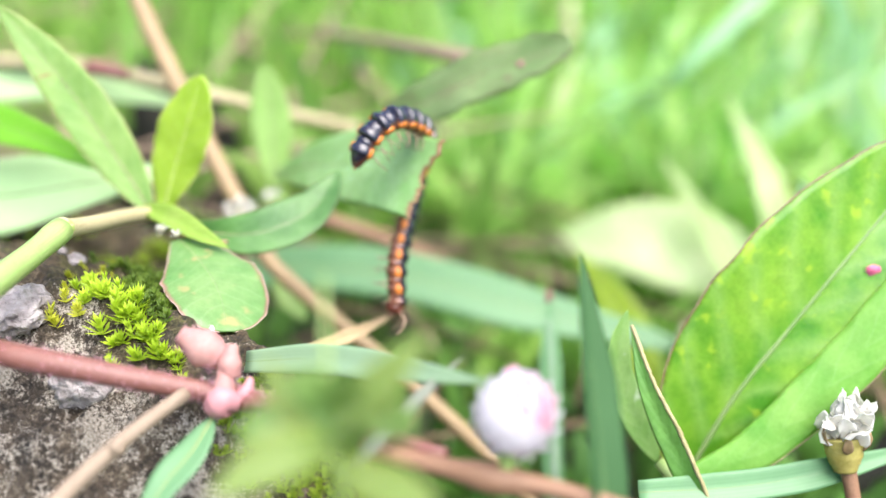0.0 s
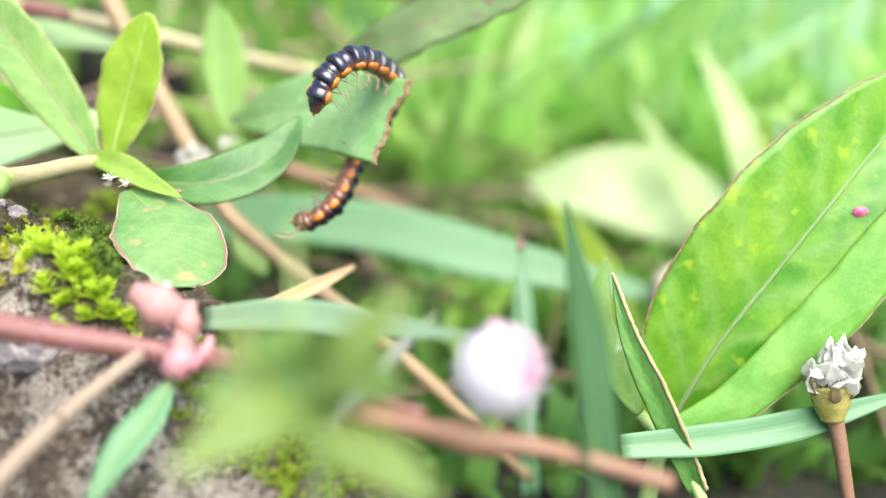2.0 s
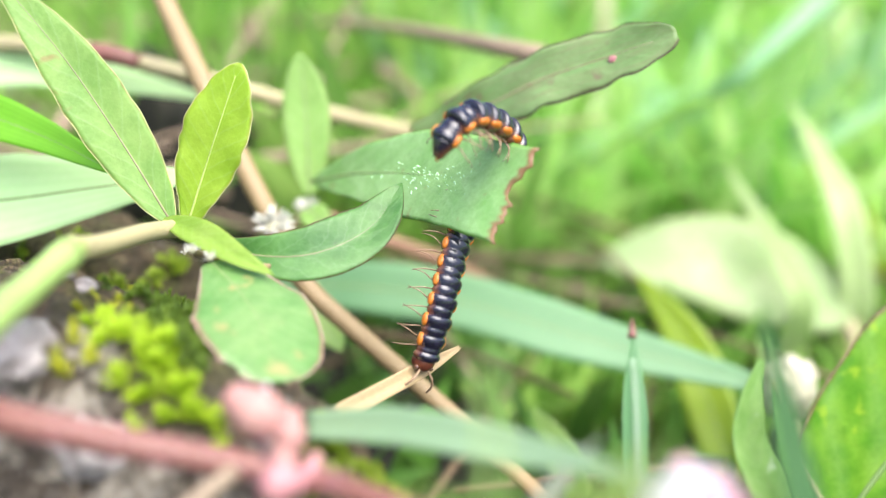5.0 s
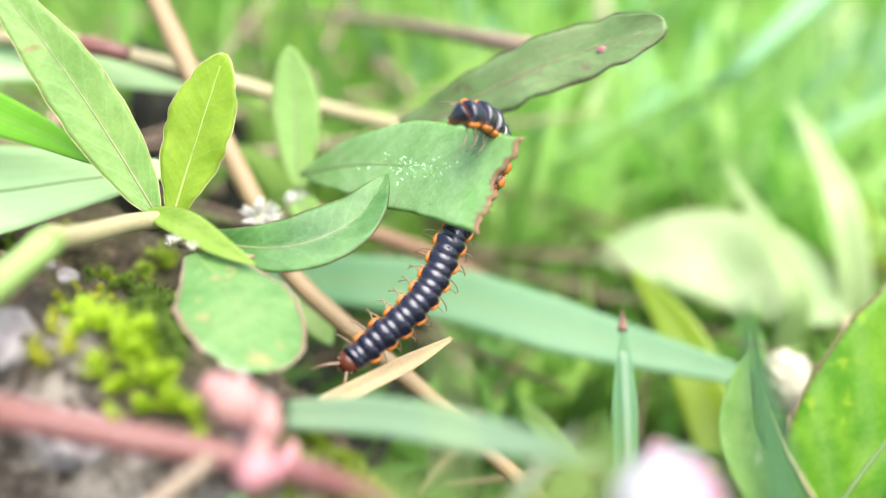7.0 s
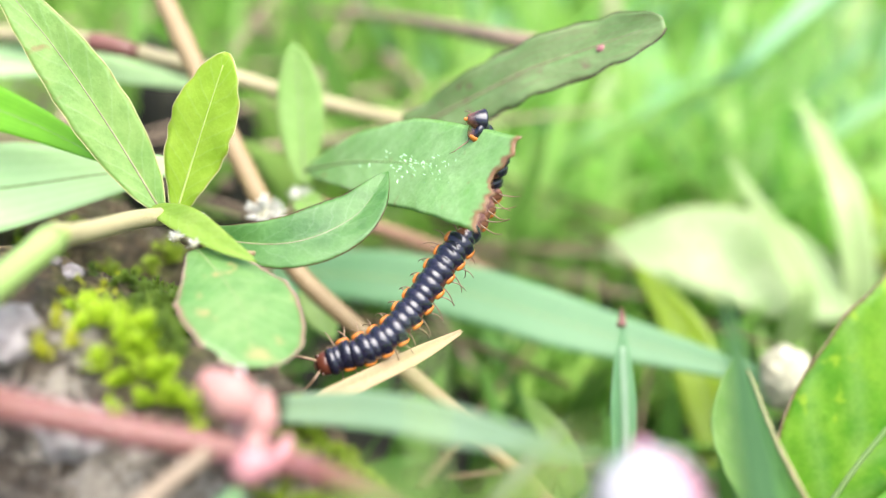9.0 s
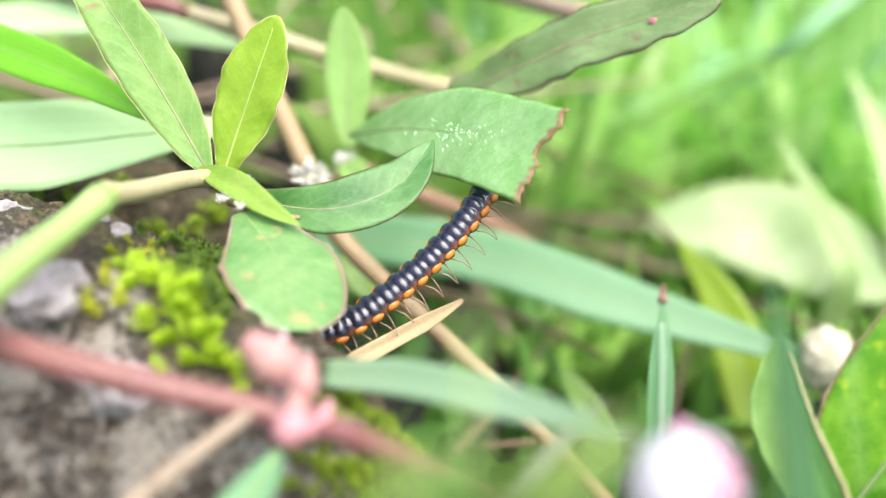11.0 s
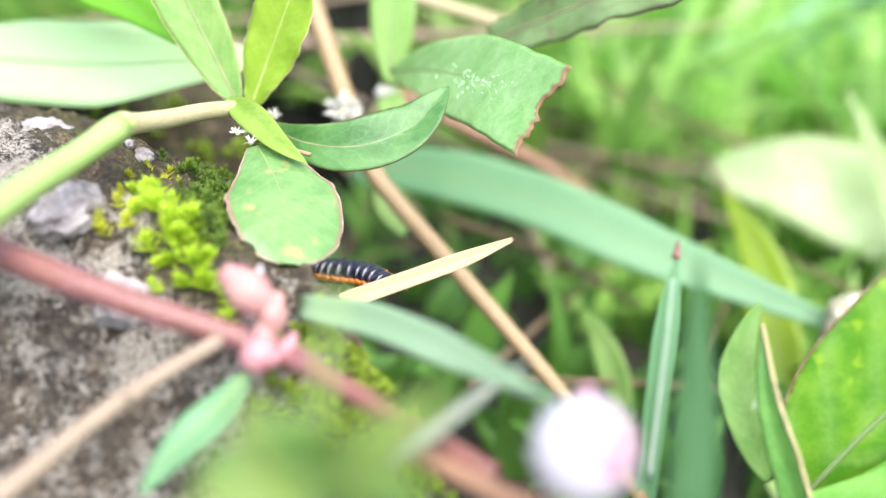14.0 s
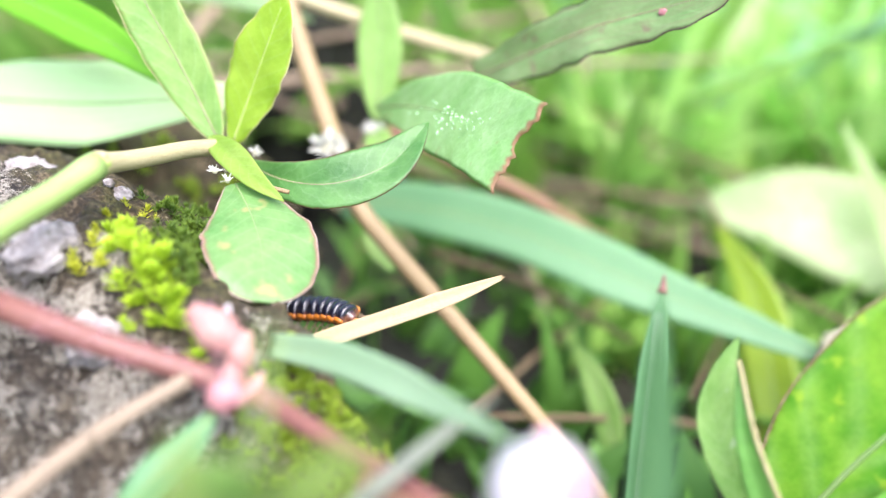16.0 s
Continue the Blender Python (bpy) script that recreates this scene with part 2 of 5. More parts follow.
LEAF_PINKEDGE = leaf_mat("leaf_pink_edged", (0.12, 0.29, 0.075), (0.28, 0.42, 0.16), edge=(0.42, 0.22, 0.19), edge_at=0.9, spots=0.42, spot=(0.42, 0.34, 0.15), gloss=0.32, strong=0.2)
LEAF_PURPLE = leaf_mat("leaf_purplish_green", (0.18, 0.34, 0.12), (0.38, 0.54, 0.24), edge=(0.045, 0.014, 0.02), edge_at=0.9, spots=0.5, spot=(0.27, 0.13, 0.13), gloss=0.36, streak=0.5)
LEAF_TORN = leaf_mat("leaf_chewed", (0.24, 0.50, 0.14), (0.46, 0.68, 0.32), edge=(0.16, 0.34, 0.07), spots=0.1, tip=(0.30, 0.16, 0.09), gloss=0.33)
RIB = plain_mat("midrib_pale", (0.19, 0.29, 0.09), (0.30, 0.38, 0.16), gloss=0.5, share=0.2)
RIB_GREY = plain_mat("midrib_grey_green", (0.15, 0.28, 0.07), (0.25, 0.35, 0.13), gloss=0.45, share=0.2)
RIB_WHITE = plain_mat("whitish_streak", (0.36, 0.48, 0.34), (0.52, 0.62, 0.50), gloss=0.4)
RIB_PINK = plain_mat("midrib_brownish", (0.19, 0.17, 0.08), (0.30, 0.28, 0.15), gloss=0.5)
RIM_TAN = plain_mat("tan_leaf_rim", (0.34, 0.36, 0.12), (0.50, 0.50, 0.22), gloss=0.5)
RIM_DARK = plain_mat("dark_leaf_rim", (0.03, 0.016, 0.018), (0.11, 0.06, 0.05), gloss=0.45)
RIM_ROSE = plain_mat("rose_leaf_rim", (0.40, 0.27, 0.22), (0.62, 0.52, 0.42), gloss=0.5)
RIM_BARK = plain_mat("dry_tan_edge", (0.24, 0.22, 0.09), (0.40, 0.34, 0.18), scale=500.0, gloss=0.6)
RIM_BROWN = plain_mat("brown_leaf_rim", (0.10, 0.05, 0.03), (0.36, 0.26, 0.16), scale=900.0, gloss=0.4)
GRASS = grass_mat("grass_blade_green", (0.12, 0.32, 0.045), (0.27, 0.46, 0.09))
GRASS_PALE = grass_mat("grass_blade_pale", (0.46, 0.70, 0.32), (0.64, 0.86, 0.48))
GRASS_BLUE = grass_mat("grass_blade_bluish", (0.12, 0.29, 0.13), (0.24, 0.43, 0.22))
GRASS_DARK = grass_mat("grass_blade_dark", (0.026, 0.078, 0.024), (0.055, 0.13, 0.048), share=0.1, gloss=0.7, shine=0.15)
# darker than the other grass: undergrowth shade is painted into this green
GRASS_LOW = grass_mat("low_blade_shade_green", (0.022, 0.085, 0.010), (0.12, 0.28, 0.035), share=0.25, gloss=0.6)
GRASS_RICH = grass_mat("grass_blade_rich", (0.11, 0.37, 0.010), (0.25, 0.55, 0.03), share=0.4)
GRASS_SILVER = grass_mat("grass_blade_silvery", (0.20, 0.34, 0.18), (0.36, 0.48, 0.32), share=0.3)
GRASS_YELLOW = grass_mat("grass_blade_yellow", (0.26, 0.40, 0.025), (0.40, 0.52, 0.05), share=0.5)
LAWN = grass_mat("lawn_grass", (0.17, 0.55, 0.04), (0.74, 0.96, 0.36), share=0.6)
LAWN_PALE = grass_mat("lawn_grass_bleached", (0.46, 0.62, 0.24), (0.72, 0.82, 0.46), share=0.45)
LAWN_BLUE = grass_mat("lawn_grass_bluish", (0.26, 0.54, 0.26), (0.46, 0.68, 0.42), share=0.4)
STRAW = plain_mat("dry_straw", (0.26, 0.18, 0.085), (0.46, 0.35, 0.20), scale=4.0, stretch=(2.0, 30.0, 1.0), gloss=0.6)
STALK = plain_mat("brown_dead_stalk", (0.19, 0.13, 0.06), (0.35, 0.25, 0.13), scale=4.0, stretch=(3.0, 26.0, 1.0), gloss=0.5)
TWIG = plain_mat("grey_tan_twig", (0.17, 0.125, 0.085), (0.32, 0.25, 0.18), scale=4.0, stretch=(3.0, 18.0, 1.0), gloss=0.7)
WEED = grass_mat("weed_leaf_mixed", (0.07, 0.24, 0.025), (0.40, 0.62, 0.13), share=0.45)
DEAD = plain_mat("dead_pinkish_stems", (0.16, 0.11, 0.075), (0.36, 0.27, 0.19), scale=4.0, stretch=(3.0, 18.0, 1.0), gloss=0.7)
LITTER = plain_mat("dead_leaf_litter", (0.07, 0.045, 0.022), (0.20, 0.14, 0.075), scale=4.0, stretch=(3.0, 26.0, 1.0), gloss=0.7)
STEM_PALE = plain_mat("pale_stem", (0.30, 0.25, 0.13), (0.44, 0.39, 0.23), scale=4.0, stretch=(3.0, 22.0, 1.0), gloss=0.45)
STEM_BLEACHED = plain_mat("bleached_stem", (0.40, 0.34, 0.22), (0.60, 0.53, 0.38), scale=4.0, stretch=(3.0, 18.0, 1.0), gloss=0.6)
STEM_GREEN = plain_mat("green_stem", (0.20, 0.33, 0.08), (0.33, 0.43, 0.15), scale=4.0, stretch=(3.0, 22.0, 1.0), gloss=0.4)
STEM_LIME = plain_mat("stem_joint", (0.24, 0.34, 0.06), (0.38, 0.46, 0.13), gloss=0.45)
STEM_PINK = plain_mat("pink_hairy_stem", (0.12, 0.042, 0.034), (0.25, 0.11, 0.088), scale=5.0, stretch=(3.0, 22.0, 1.0), gloss=0.32)
BUD_PINK = plain_mat("pink_bud", (0.40, 0.18, 0.165), (0.58, 0.34, 0.30), gloss=0.6, share=0.25)
BUD_ROSE = plain_mat("rose_node", (0.34, 0.13, 0.145), (0.52, 0.26, 0.27), gloss=0.5, share=0.1)
STEM_ORANGE = plain_mat("orange_brown_stem", (0.15, 0.075, 0.04), (0.30, 0.17, 0.10), scale=4.0, stretch=(3.0, 22.0, 1.0), gloss=0.5)
PETAL = plain_mat("white_bract", (0.78, 0.76, 0.79), (0.88, 0.86, 0.89), gloss=0.5, share=0.5)
PETAL_WHITE = plain_mat("clean_white_petal", (0.72, 0.71, 0.66), (0.88, 0.87, 0.82), gloss=0.6, share=0.55)
PETAL_PINK = plain_mat("pink_bract", (0.60, 0.27, 0.36), (0.70, 0.42, 0.50), gloss=0.5, share=0.25)
CUP = plain_mat("yellow_cup", (0.36, 0.30, 0.06), (0.56, 0.50, 0.16), gloss=0.5, share=0.3)
SEPAL = plain_mat("brown_dry_sepal", (0.26, 0.16, 0.07), (0.46, 0.34, 0.18), gloss=0.5, share=0.3)
CREAM = plain_mat("cream_bract", (0.42, 0.40, 0.26), (0.72, 0.68, 0.52), gloss=0.6, share=0.2)
ROCK = rock_mat()
PEBBLE = plain_mat("white_mineral", (0.16, 0.135, 0.125), (0.48, 0.44, 0.425), scale=620.0, gloss=0.6, relief=1.0, depth=0.0012)
STONE = plain_mat("mauve_grey_stone", (0.16, 0.13, 0.13), (0.34, 0.29, 0.29), scale=120.0, gloss=0.8, relief=0.6, depth=0.002)
MOSS = plain_mat("bright_moss", (0.26, 0.42, 0.008), (0.56, 0.72, 0.045), scale=300.0, gloss=0.5, share=0.4)
MOSS_YELLOW = plain_mat("yellow_moss", (0.34, 0.38, 0.015), (0.58, 0.60, 0.05), scale=420.0, gloss=0.5, share=0.35)
MOSS_LOW = plain_mat("carpet_moss", (0.16, 0.26, 0.012), (0.44, 0.56, 0.06), scale=380.0, gloss=0.4, share=0.35)
MOSS_DARK = plain_mat("dark_moss", (0.045, 0.095, 0.008), (0.16, 0.25, 0.02), scale=500.0, gloss=0.6, share=0.3)
SOIL = soil_mat()
def chitin_mat():
    m, t, b, out = shader("black_chitin")
    co = t.nodes.new("ShaderNodeTexCoord")
    xyz = t.nodes.new("ShaderNodeSeparateXYZ")
    t.links.new(co.outputs["Object"], xyz.inputs[0])
    fine = noise_at(t, co.outputs["Object"], 2500.0, 3.0)
    n = t.nodes.new("ShaderNodeMapRange")
    n.inputs[1].default_value, n.inputs[2].default_value = 0.0008, 0.0001
    t.links.new(xyz.outputs[2], n.inputs[0])
    # the black back's bluish-purple sheen is tinted into its base colour
    back = ramp(t, fine, (0.35, (0.004, 0.004, 0.010)), (0.7, (0.016, 0.015, 0.034)))
    belly = ramp(t, fine, (0.35, (0.10, 0.034, 0.018)), (0.7, (0.24, 0.10, 0.055)))
    t.links.new(blend(t, n.outputs[0], back, belly), b.inputs["Base Color"])
    b.inputs["Roughness"].default_value = 0.26
    b.inputs["Specular IOR Level"].default_value = 0.65
    b.inputs["Coat Weight"].default_value = 0.3
    b.inputs["Coat Roughness"].default_value = 0.18
    bump(t, b, fine, 0.25, 0.00006)
    return m


CHITIN = chitin_mat()
CHITIN_RED = plain_mat("reddish_chitin", (0.06, 0.015, 0.01), (0.14, 0.04, 0.02), scale=900.0, gloss=0.3, relief=0.2, depth=0.00005)
ORANGE = plain_mat("orange_keel", (0.40, 0.11, 0.01), (0.62, 0.22, 0.03), scale=900.0, gloss=0.4, relief=0.1, depth=0.00005)
LEG = plain_mat("leg_tan", (0.16, 0.09, 0.05), (0.36, 0.25, 0.16), scale=900.0, gloss=0.4)
DROP = plain_mat("pale_graze", (0.26, 0.48, 0.20), (0.44, 0.66, 0.40), gloss=0.3)
MAGENTA = plain_mat("magenta_spot", (0.48, 0.07, 0.16), (0.62, 0.16, 0.26), gloss=0.5)


# ---- shapes ----
def part(name, bm, mat, parent=None, label=""):
    me = bpy.data.meshes.new(name)
    for f in bm.faces:
        f.smooth = True
    bm.to_mesh(me)
    bm.free()
    me.materials.append(mat)
    ob = new(name, me)
    if parent:
        ob.parent = parent
        if parent.parent is None:
            ob.matrix_parent_inverse = parent.matrix_basis.inverted()
    if label:
        ob["label"] = label
    return ob


def spline(ctrl, n):
    """n points along a smooth line through the given points, evenly spaced."""
    c = [Vector(p) for p in ctrl]
    c = [2 * c[0] - c[1], *c, 2 * c[-1] - c[-2]]
    dense = []
    for i in range(1, len(c) - 2):
        for k in range(24):
            s = k / 24
            a, b, d, e = c[i - 1:i + 3]
            dense.append(0.5 * (2 * b + (d - a) * s + (2 * a - 5 * b + 4 * d - e) * s * s + (3 * b - a - 3 * d + e) * s ** 3))
    dense.append(c[-2])
    acc = [0.0]
    for a, b in zip(dense, dense[1:]):
        acc.append(acc[-1] + (b - a).length)
    out, j = [], 0
    for i in range(n):
        s = acc[-1] * i / (n - 1)
        while j < len(acc) - 2 and acc[j + 1] < s:
            j += 1
        k = (s - acc[j]) / max(acc[j + 1] - acc[j], 1e-9)
        out.append(dense[j].lerp(dense[j + 1], min(k, 1)))
    return out


def tangents(p):
    return [(p[min(i + 1, len(p) - 1)] - p[max(i - 1, 0)]).normalized() for i in range(len(p))]


PROFILE = {
    "lance": lambda s: max(0.02, math.sin(math.pi * min(1, s ** 0.85)) ** 0.75),
    "spoon": lambda s: max(0.02, math.sin(math.pi * min(1, s ** 1.5)) ** 0.8 * 0.9 + 0.1 * (1 - s)),
    "oval": lambda s: max(0.02, math.sin(math.pi * s) ** 0.6),
    "blunt": lambda s: max(0.04, min(1.0, 0.42 + 1.7 * s) * math.sqrt(max(0.004, 1 - (max(0, s - 0.7) / 0.302) ** 2.3))),
    "blade": lambda s: max(0.02, min(1, 0.75 + s) * (1 - max(0, s - 0.55) / 0.45) ** 0.75 if s > 0.55 else min(1, 0.75 + s)),
    "ovate": lambda s: max(0.05, 0.12 * (1 - s) + 0.95 * math.sin(math.pi * min(1, s ** 1.18)) ** 0.62),
    "oblong": lambda s: max(0.05, min(1.0, 0.6 + 1.1 * s) * math.sqrt(max(0.004, 1 - (max(0, s - 0.66) / 0.345) ** 2.2))),
    "spatula": lambda s: max(0.05, min(1.0, 0.20 + 1.75 * s) * math.sqrt(max(0.004, 1 - (max(0, s - 0.6) / 0.404) ** 2.4))),
    "strap": lambda s: 1.0,
    "straw": lambda s: 0.8 + 0.2 * min(1, 3 * s) if s < 0.72 else 1 - 0.72 * ((s - 0.72) / 0.28) ** 1.3,
    "spear": lambda s: max(0.02, 0.7 + 0.3 * s if s < 0.68 else 0.9 * (1 - ((s - 0.68) / 0.32) ** 1.6)),
    "torn": lambda s: max(0.03, min(1, (s / 0.55)) ** 0.7),
    "stub": lambda s: max(0.05, min(1.0, s / 0.42) ** 0.65 * math.sqrt(max(0.09, 1 - (max(0, s - 0.62) / 0.39) ** 2.6))),
}


EDGES = {0: [], 1: []}


def blade(ctrl, width, profile="lance", normal=(0, -0.9, 0.42), fold=0.12, wave=0.0, thick=0.00018, n=26, m=8, ragged=0.0, curl=0.0, seed=0, twist=0.0, notch=0.0, far=1.0, far_fold=None):
    """A thin closed leaf along a line, with its two faces and a rim."""
    rnd = random.Random(seed)
    p = spline(ctrl, n)
    tg = tangents(p)
    bm = bmesh.new()
    uvl = bm.loops.layers.uv.new("uv")
    nh = Vector(normal)
    EDGES[0], EDGES[1] = [], []
    rag = [rnd.uniform(-1, 1) for _ in range(m + 1)]
    grid = {}
    k = rnd.uniform(0, 6)
    for i in range(n):
        s = i / (n - 1)
        nn = nh.copy()
        nn.rotate(Matrix.Rotation(twist * s, 3, tg[i]))
        side = tg[i].cross(nn)
        if side.length < 1e-4:
            side = tg[i].cross(Vector((0.3, 0.5, 0.8)))
        side.normalize()
        up = side.cross(tg[i])
        h = 0.5 * width * PROFILE[profile](s)
        for j in range(m + 1):
            v = 2 * j / m - 1
            ripple = wave * width * v * v * math.sin(k + s * 19 + (2 if v > 0 else 0)) * 0.5
            edge = 1 + min(0.07, 0.75 * wave) * math.sin(k + s * 46 + 3 * v) * (0.6 + 0.4 * math.sin(s * 17))
            hv, fo = (h * far, fold if far_fold is None else far_fold) if v > 0 else (h, fold)
            q = p[i] + side * (hv * v * edge) + up * (fo * hv * abs(v) - curl * hv * v * v + ripple)
            if ragged and s > 0.8:
                q -= tg[i] * ragged * width * (s - 0.8) * 5 * (0.5 + 0.5 * rag[j])
            if notch and s > 0.7:
                q -= tg[i] * notch * width * ((s - 0.7) / 0.3) ** 2 * (math.exp(-((v + 0.1) / 0.22) ** 2) + 0.35 * math.exp(-((v - 0.45) / 0.15) ** 2))
            if j in (0, m):
                EDGES[j // m].append(q)
            for lay, sg in ((0, 0.5), (1, -0.5)):
                grid[i, j, lay] = bm.verts.new(q + up * (thick * sg * (1 if 0 < j < m else 0.4)))

    def quad(keys):
        f = bm.faces.new([grid[q] for q in keys])
        for lp, (a, b, _) in zip(f.loops, keys):
            lp[uvl].uv = (a / (n - 1), b / m)
    for i in range(n - 1):
        for j in range(m):
            quad([(i, j, 0), (i, j + 1, 0), (i + 1, j + 1, 0), (i + 1, j, 0)])
            quad([(i, j, 1), (i + 1, j, 1), (i + 1, j + 1, 1), (i, j + 1, 1)])
        quad([(i, 0, 0), (i + 1, 0, 0), (i + 1, 0, 1), (i, 0, 1)])
        quad([(i, m, 1), (i + 1, m, 1), (i + 1, m, 0), (i, m, 0)])
    for j in range(m):
        quad([(0, j, 1), (0, j + 1, 1), (0, j + 1, 0), (0, j, 0)])
        quad([(n - 1, j, 0), (n - 1, j + 1, 0), (n - 1, j + 1, 1), (n - 1, j, 1)])
    return bm


def tube(ctrl, r0, r1=None, n=24, sides=10, bulges=(), bm=None, rough=0.0, seed=0):
    """A round stem that tapers from r0 to r1; bulges: (place along it, size, length)."""
    rnd = random.Random(seed)
    r1 = r0 if r1 is None else r1
    p = spline(ctrl, n)
    tg = tangents(p)
    bm = bm or bmesh.new()
    uvl = bm.loops.layers.uv.verify()
    ref = Vector((0.2, 0.1, 1)) if abs(tg[0].z) < 0.9 else Vector((1, 0.1, 0))
    rings = []
    for i in range(n):
        s = i / (n - 1)
        a = tg[i].cross(ref).normalized()
        b = a.cross(tg[i])
        r = r0 + (r1 - r0) * s
        for at, size, length in bulges:
            r *= 1 + size * math.exp(-((s - at) / length) ** 2)
        rings.append([bm.verts.new(p[i] + (a * math.cos(q) + b * math.sin(q)) * r * (1 + rough * rnd.uniform(-1, 1)))
                      for q in (2 * math.pi * j / sides for j in range(sides))])
    for i in range(n - 1):
        for j in range(sides):
            k = (j + 1) % sides
            f = bm.faces.new((rings[i][j], rings[i][k], rings[i + 1][k], rings[i + 1][j]))
            for lp, uv in zip(f.loops, ((i, j), (i, j + 1), (i + 1, j + 1), (i + 1, j))):
                lp[uvl].uv = (uv[0] / (n - 1), uv[1] / sides)
    bm.faces.new(rings[0][::-1])
    bm.faces.new(rings[-1])
    return bm


def lump(centre, size, sub=3, rough=0.1, scale=1.0, seed=0):
    """A rounded, uneven body."""
    bm = bmesh.new()
    bmesh.ops.create_icosphere(bm, subdivisions=sub, radius=1)
    off = Vector((seed * 7.3, seed * 1.7, 3.1))
    for v in bm.verts:
        d = 1 + rough * noise.noise(v.co * 2.2 * scale + off) + rough * 0.5 * noise.noise(v.co * 6 * scale + off)
        v.co = Vector((v.co.x * size[0], v.co.y * size[1], v.co.z * size[2])) * d + Vector(centre)
    return bm


def thing(name, label, category, group="", at=(0, 0, 0)):
    ob = new(name)
    ob.empty_display_size = 0.005
    ob.matrix_basis = Matrix.Translation(at)
    return tagged(ob, label, category, group)


def leaf(plant, ctrl, width, mat, rib=RIB, rib_r=0.00022, label="", rib_to=0.93, rims=None, rim_r=0.0001, rim_sides=(0, 1), **kw):
    """A leaf with its raised midrib, as a part of a plant whose base is the world's origin."""
    ob = part("leaf", blade(ctrl, width, **kw), mat, plant, label)
    if rims:
        for line in [list(EDGES[k]) for k in rim_sides]:
            part("rim", tube(line, rim_r, rim_r * 0.9, n=3 * len(line), sides=6, rough=0.25, seed=len(line)), rims, ob)
    if rib:
        nh = Vector(kw.get("normal", (0, -0.9, 0.42))).normalized()
        line = spline(ctrl, 14)[:max(4, int(14 * rib_to))]
        part("midrib", tube([q + nh * 0.00006 for q in line], rib_r, rib_r * 0.3, n=20, sides=6), rib, ob)
    return ob


# ---- ground, rock and moss ----
def ground():
    bm = bmesh.new()
    n = 60
    xs = [math.copysign(abs(k) ** 3.2, k) * 60 for k in np.linspace(-1, 1, n)]
    vs = [[bm.verts.new((x, 0.3 + y, 0.004 * noise.noise(Vector((x * 18, y * 18, 0))) if abs(x) < 2 and abs(y) < 2 else 0)) for y in xs] for x in xs]
    for i in range(n - 1):
        for j in range(n - 1):
            bm.faces.new((vs[i][j], vs[i + 1][j], vs[i + 1][j + 1], vs[i][j + 1]))
    return tagged(part("ground", bm, SOIL), "soil under weeds and lawn, near-black with their shade painted in", "ground", kind="structure")


def rock_height(x, y):
    """Height of the rock's surface: a flat worn top that breaks off along a slanting edge."""
    e = min(0.787 * x + 0.62 * y - 0.0422, 0.647 * x + 0.763 * y - 0.0584)
    d = max(e, (y - 0.120) * 0.9)
    d += 0.0018 * noise.noise(Vector((x * 120, y * 120, 1.0))) + 0.001 * noise.noise(Vector((x * 420, y * 420, 5.0)))
    top = 0.0597 - 0.45 * max(0, y - 0.108) - 0.85 * max(0, 0.0935 - y) - 0.42 * max(0, e + 0.012) + 0.0016 * noise.noise(Vector((x * 70, y * 70, 0))) + 0.0016 * noise.noise(Vector((x * 260, y * 260, 2.0))) + 0.0010 * noise.noise(Vector((x * 700, y * 700, 7.0))) + 0.0004 * noise.noise(Vector((x * 1700, y * 1700, 3.0)))
    # the bare front is broken into knobs and hollows
    worn = min(max((0.0955 - y) / 0.008, 0), 1)
    top += worn * (0.0024 * noise.noise(Vector((x * 190, y * 190, 9.0))) + 0.0012 * noise.noise(Vector((x * 430, y * 430, 4.0))) - 0.0006)
    k = min(max((d - 0.0005) / 0.008, 0), 1)
    return top - 0.066 * k * k * (3 - 2 * k)


def rock():
    bm = bmesh.new()
    uvl = bm.loops.layers.uv.new("uv")
    nx, ny = 360, 300
    vs = []
    for i in range(nx):
        a = i / (nx - 1)
        x = 0.035 - 0.20 * (1 - a) ** 1.9
        row = []
        for j in range(ny):
            y = 0.01 + 0.125 * j / (ny - 1)
            row.append(bm.verts.new((x, y, rock_height(x, y))))
        vs.append(row)
    for i in range(nx - 1):
        for j in range(ny - 1):
            bm.faces.new((vs[i][j], vs[i + 1][j], vs[i + 1][j + 1], vs[i][j + 1]))
    return tagged(part("rock", bm, ROCK), "weathered grey-brown rock with pale mineral patches and moss", "rock")


def moss_shoot(bm, at, r, rnd, tall):
    """A star of many narrow pointed leaves on a short shoot."""
    lean = Vector((rnd.uniform(-0.45, 0.45), rnd.uniform(-0.6, 0.3), 1)).normalized()
    base = Vector(at)
    for level in range(3):
        c = base + lean * tall * (0.3 + 0.35 * level)
        n = 10 - level
        for k in range(n):
            a = 2 * math.pi * (k + 0.5 * level) / n + rnd.uniform(-0.3, 0.3)
            d = Vector((math.cos(a), math.sin(a), 0.45 + 0.55 * level + rnd.uniform(-0.15, 0.2))).normalized()
            w = d.cross(lean).normalized() * r * 0.095
            L = r * rnd.uniform(0.7, 1.15) * (1 - 0.14 * level)
            p0, p1, p2 = c, c + d * L * 0.5 + lean * r * 0.06, c + d * L
            v = [bm.verts.new(q) for q in (p0 - w * 0.4, p0 + w * 0.4, p1 + w, p1 - w, p2 + lean * r * 0.12, p1 + lean * r * 0.04)]
            bm.faces.new((v[0], v[1], v[5]))
            bm.faces.new((v[1], v[2], v[5]))
            bm.faces.new((v[2], v[4], v[5]))
            bm.faces.new((v[4], v[3], v[5]))
            bm.faces.new((v[3], v[0], v[5]))


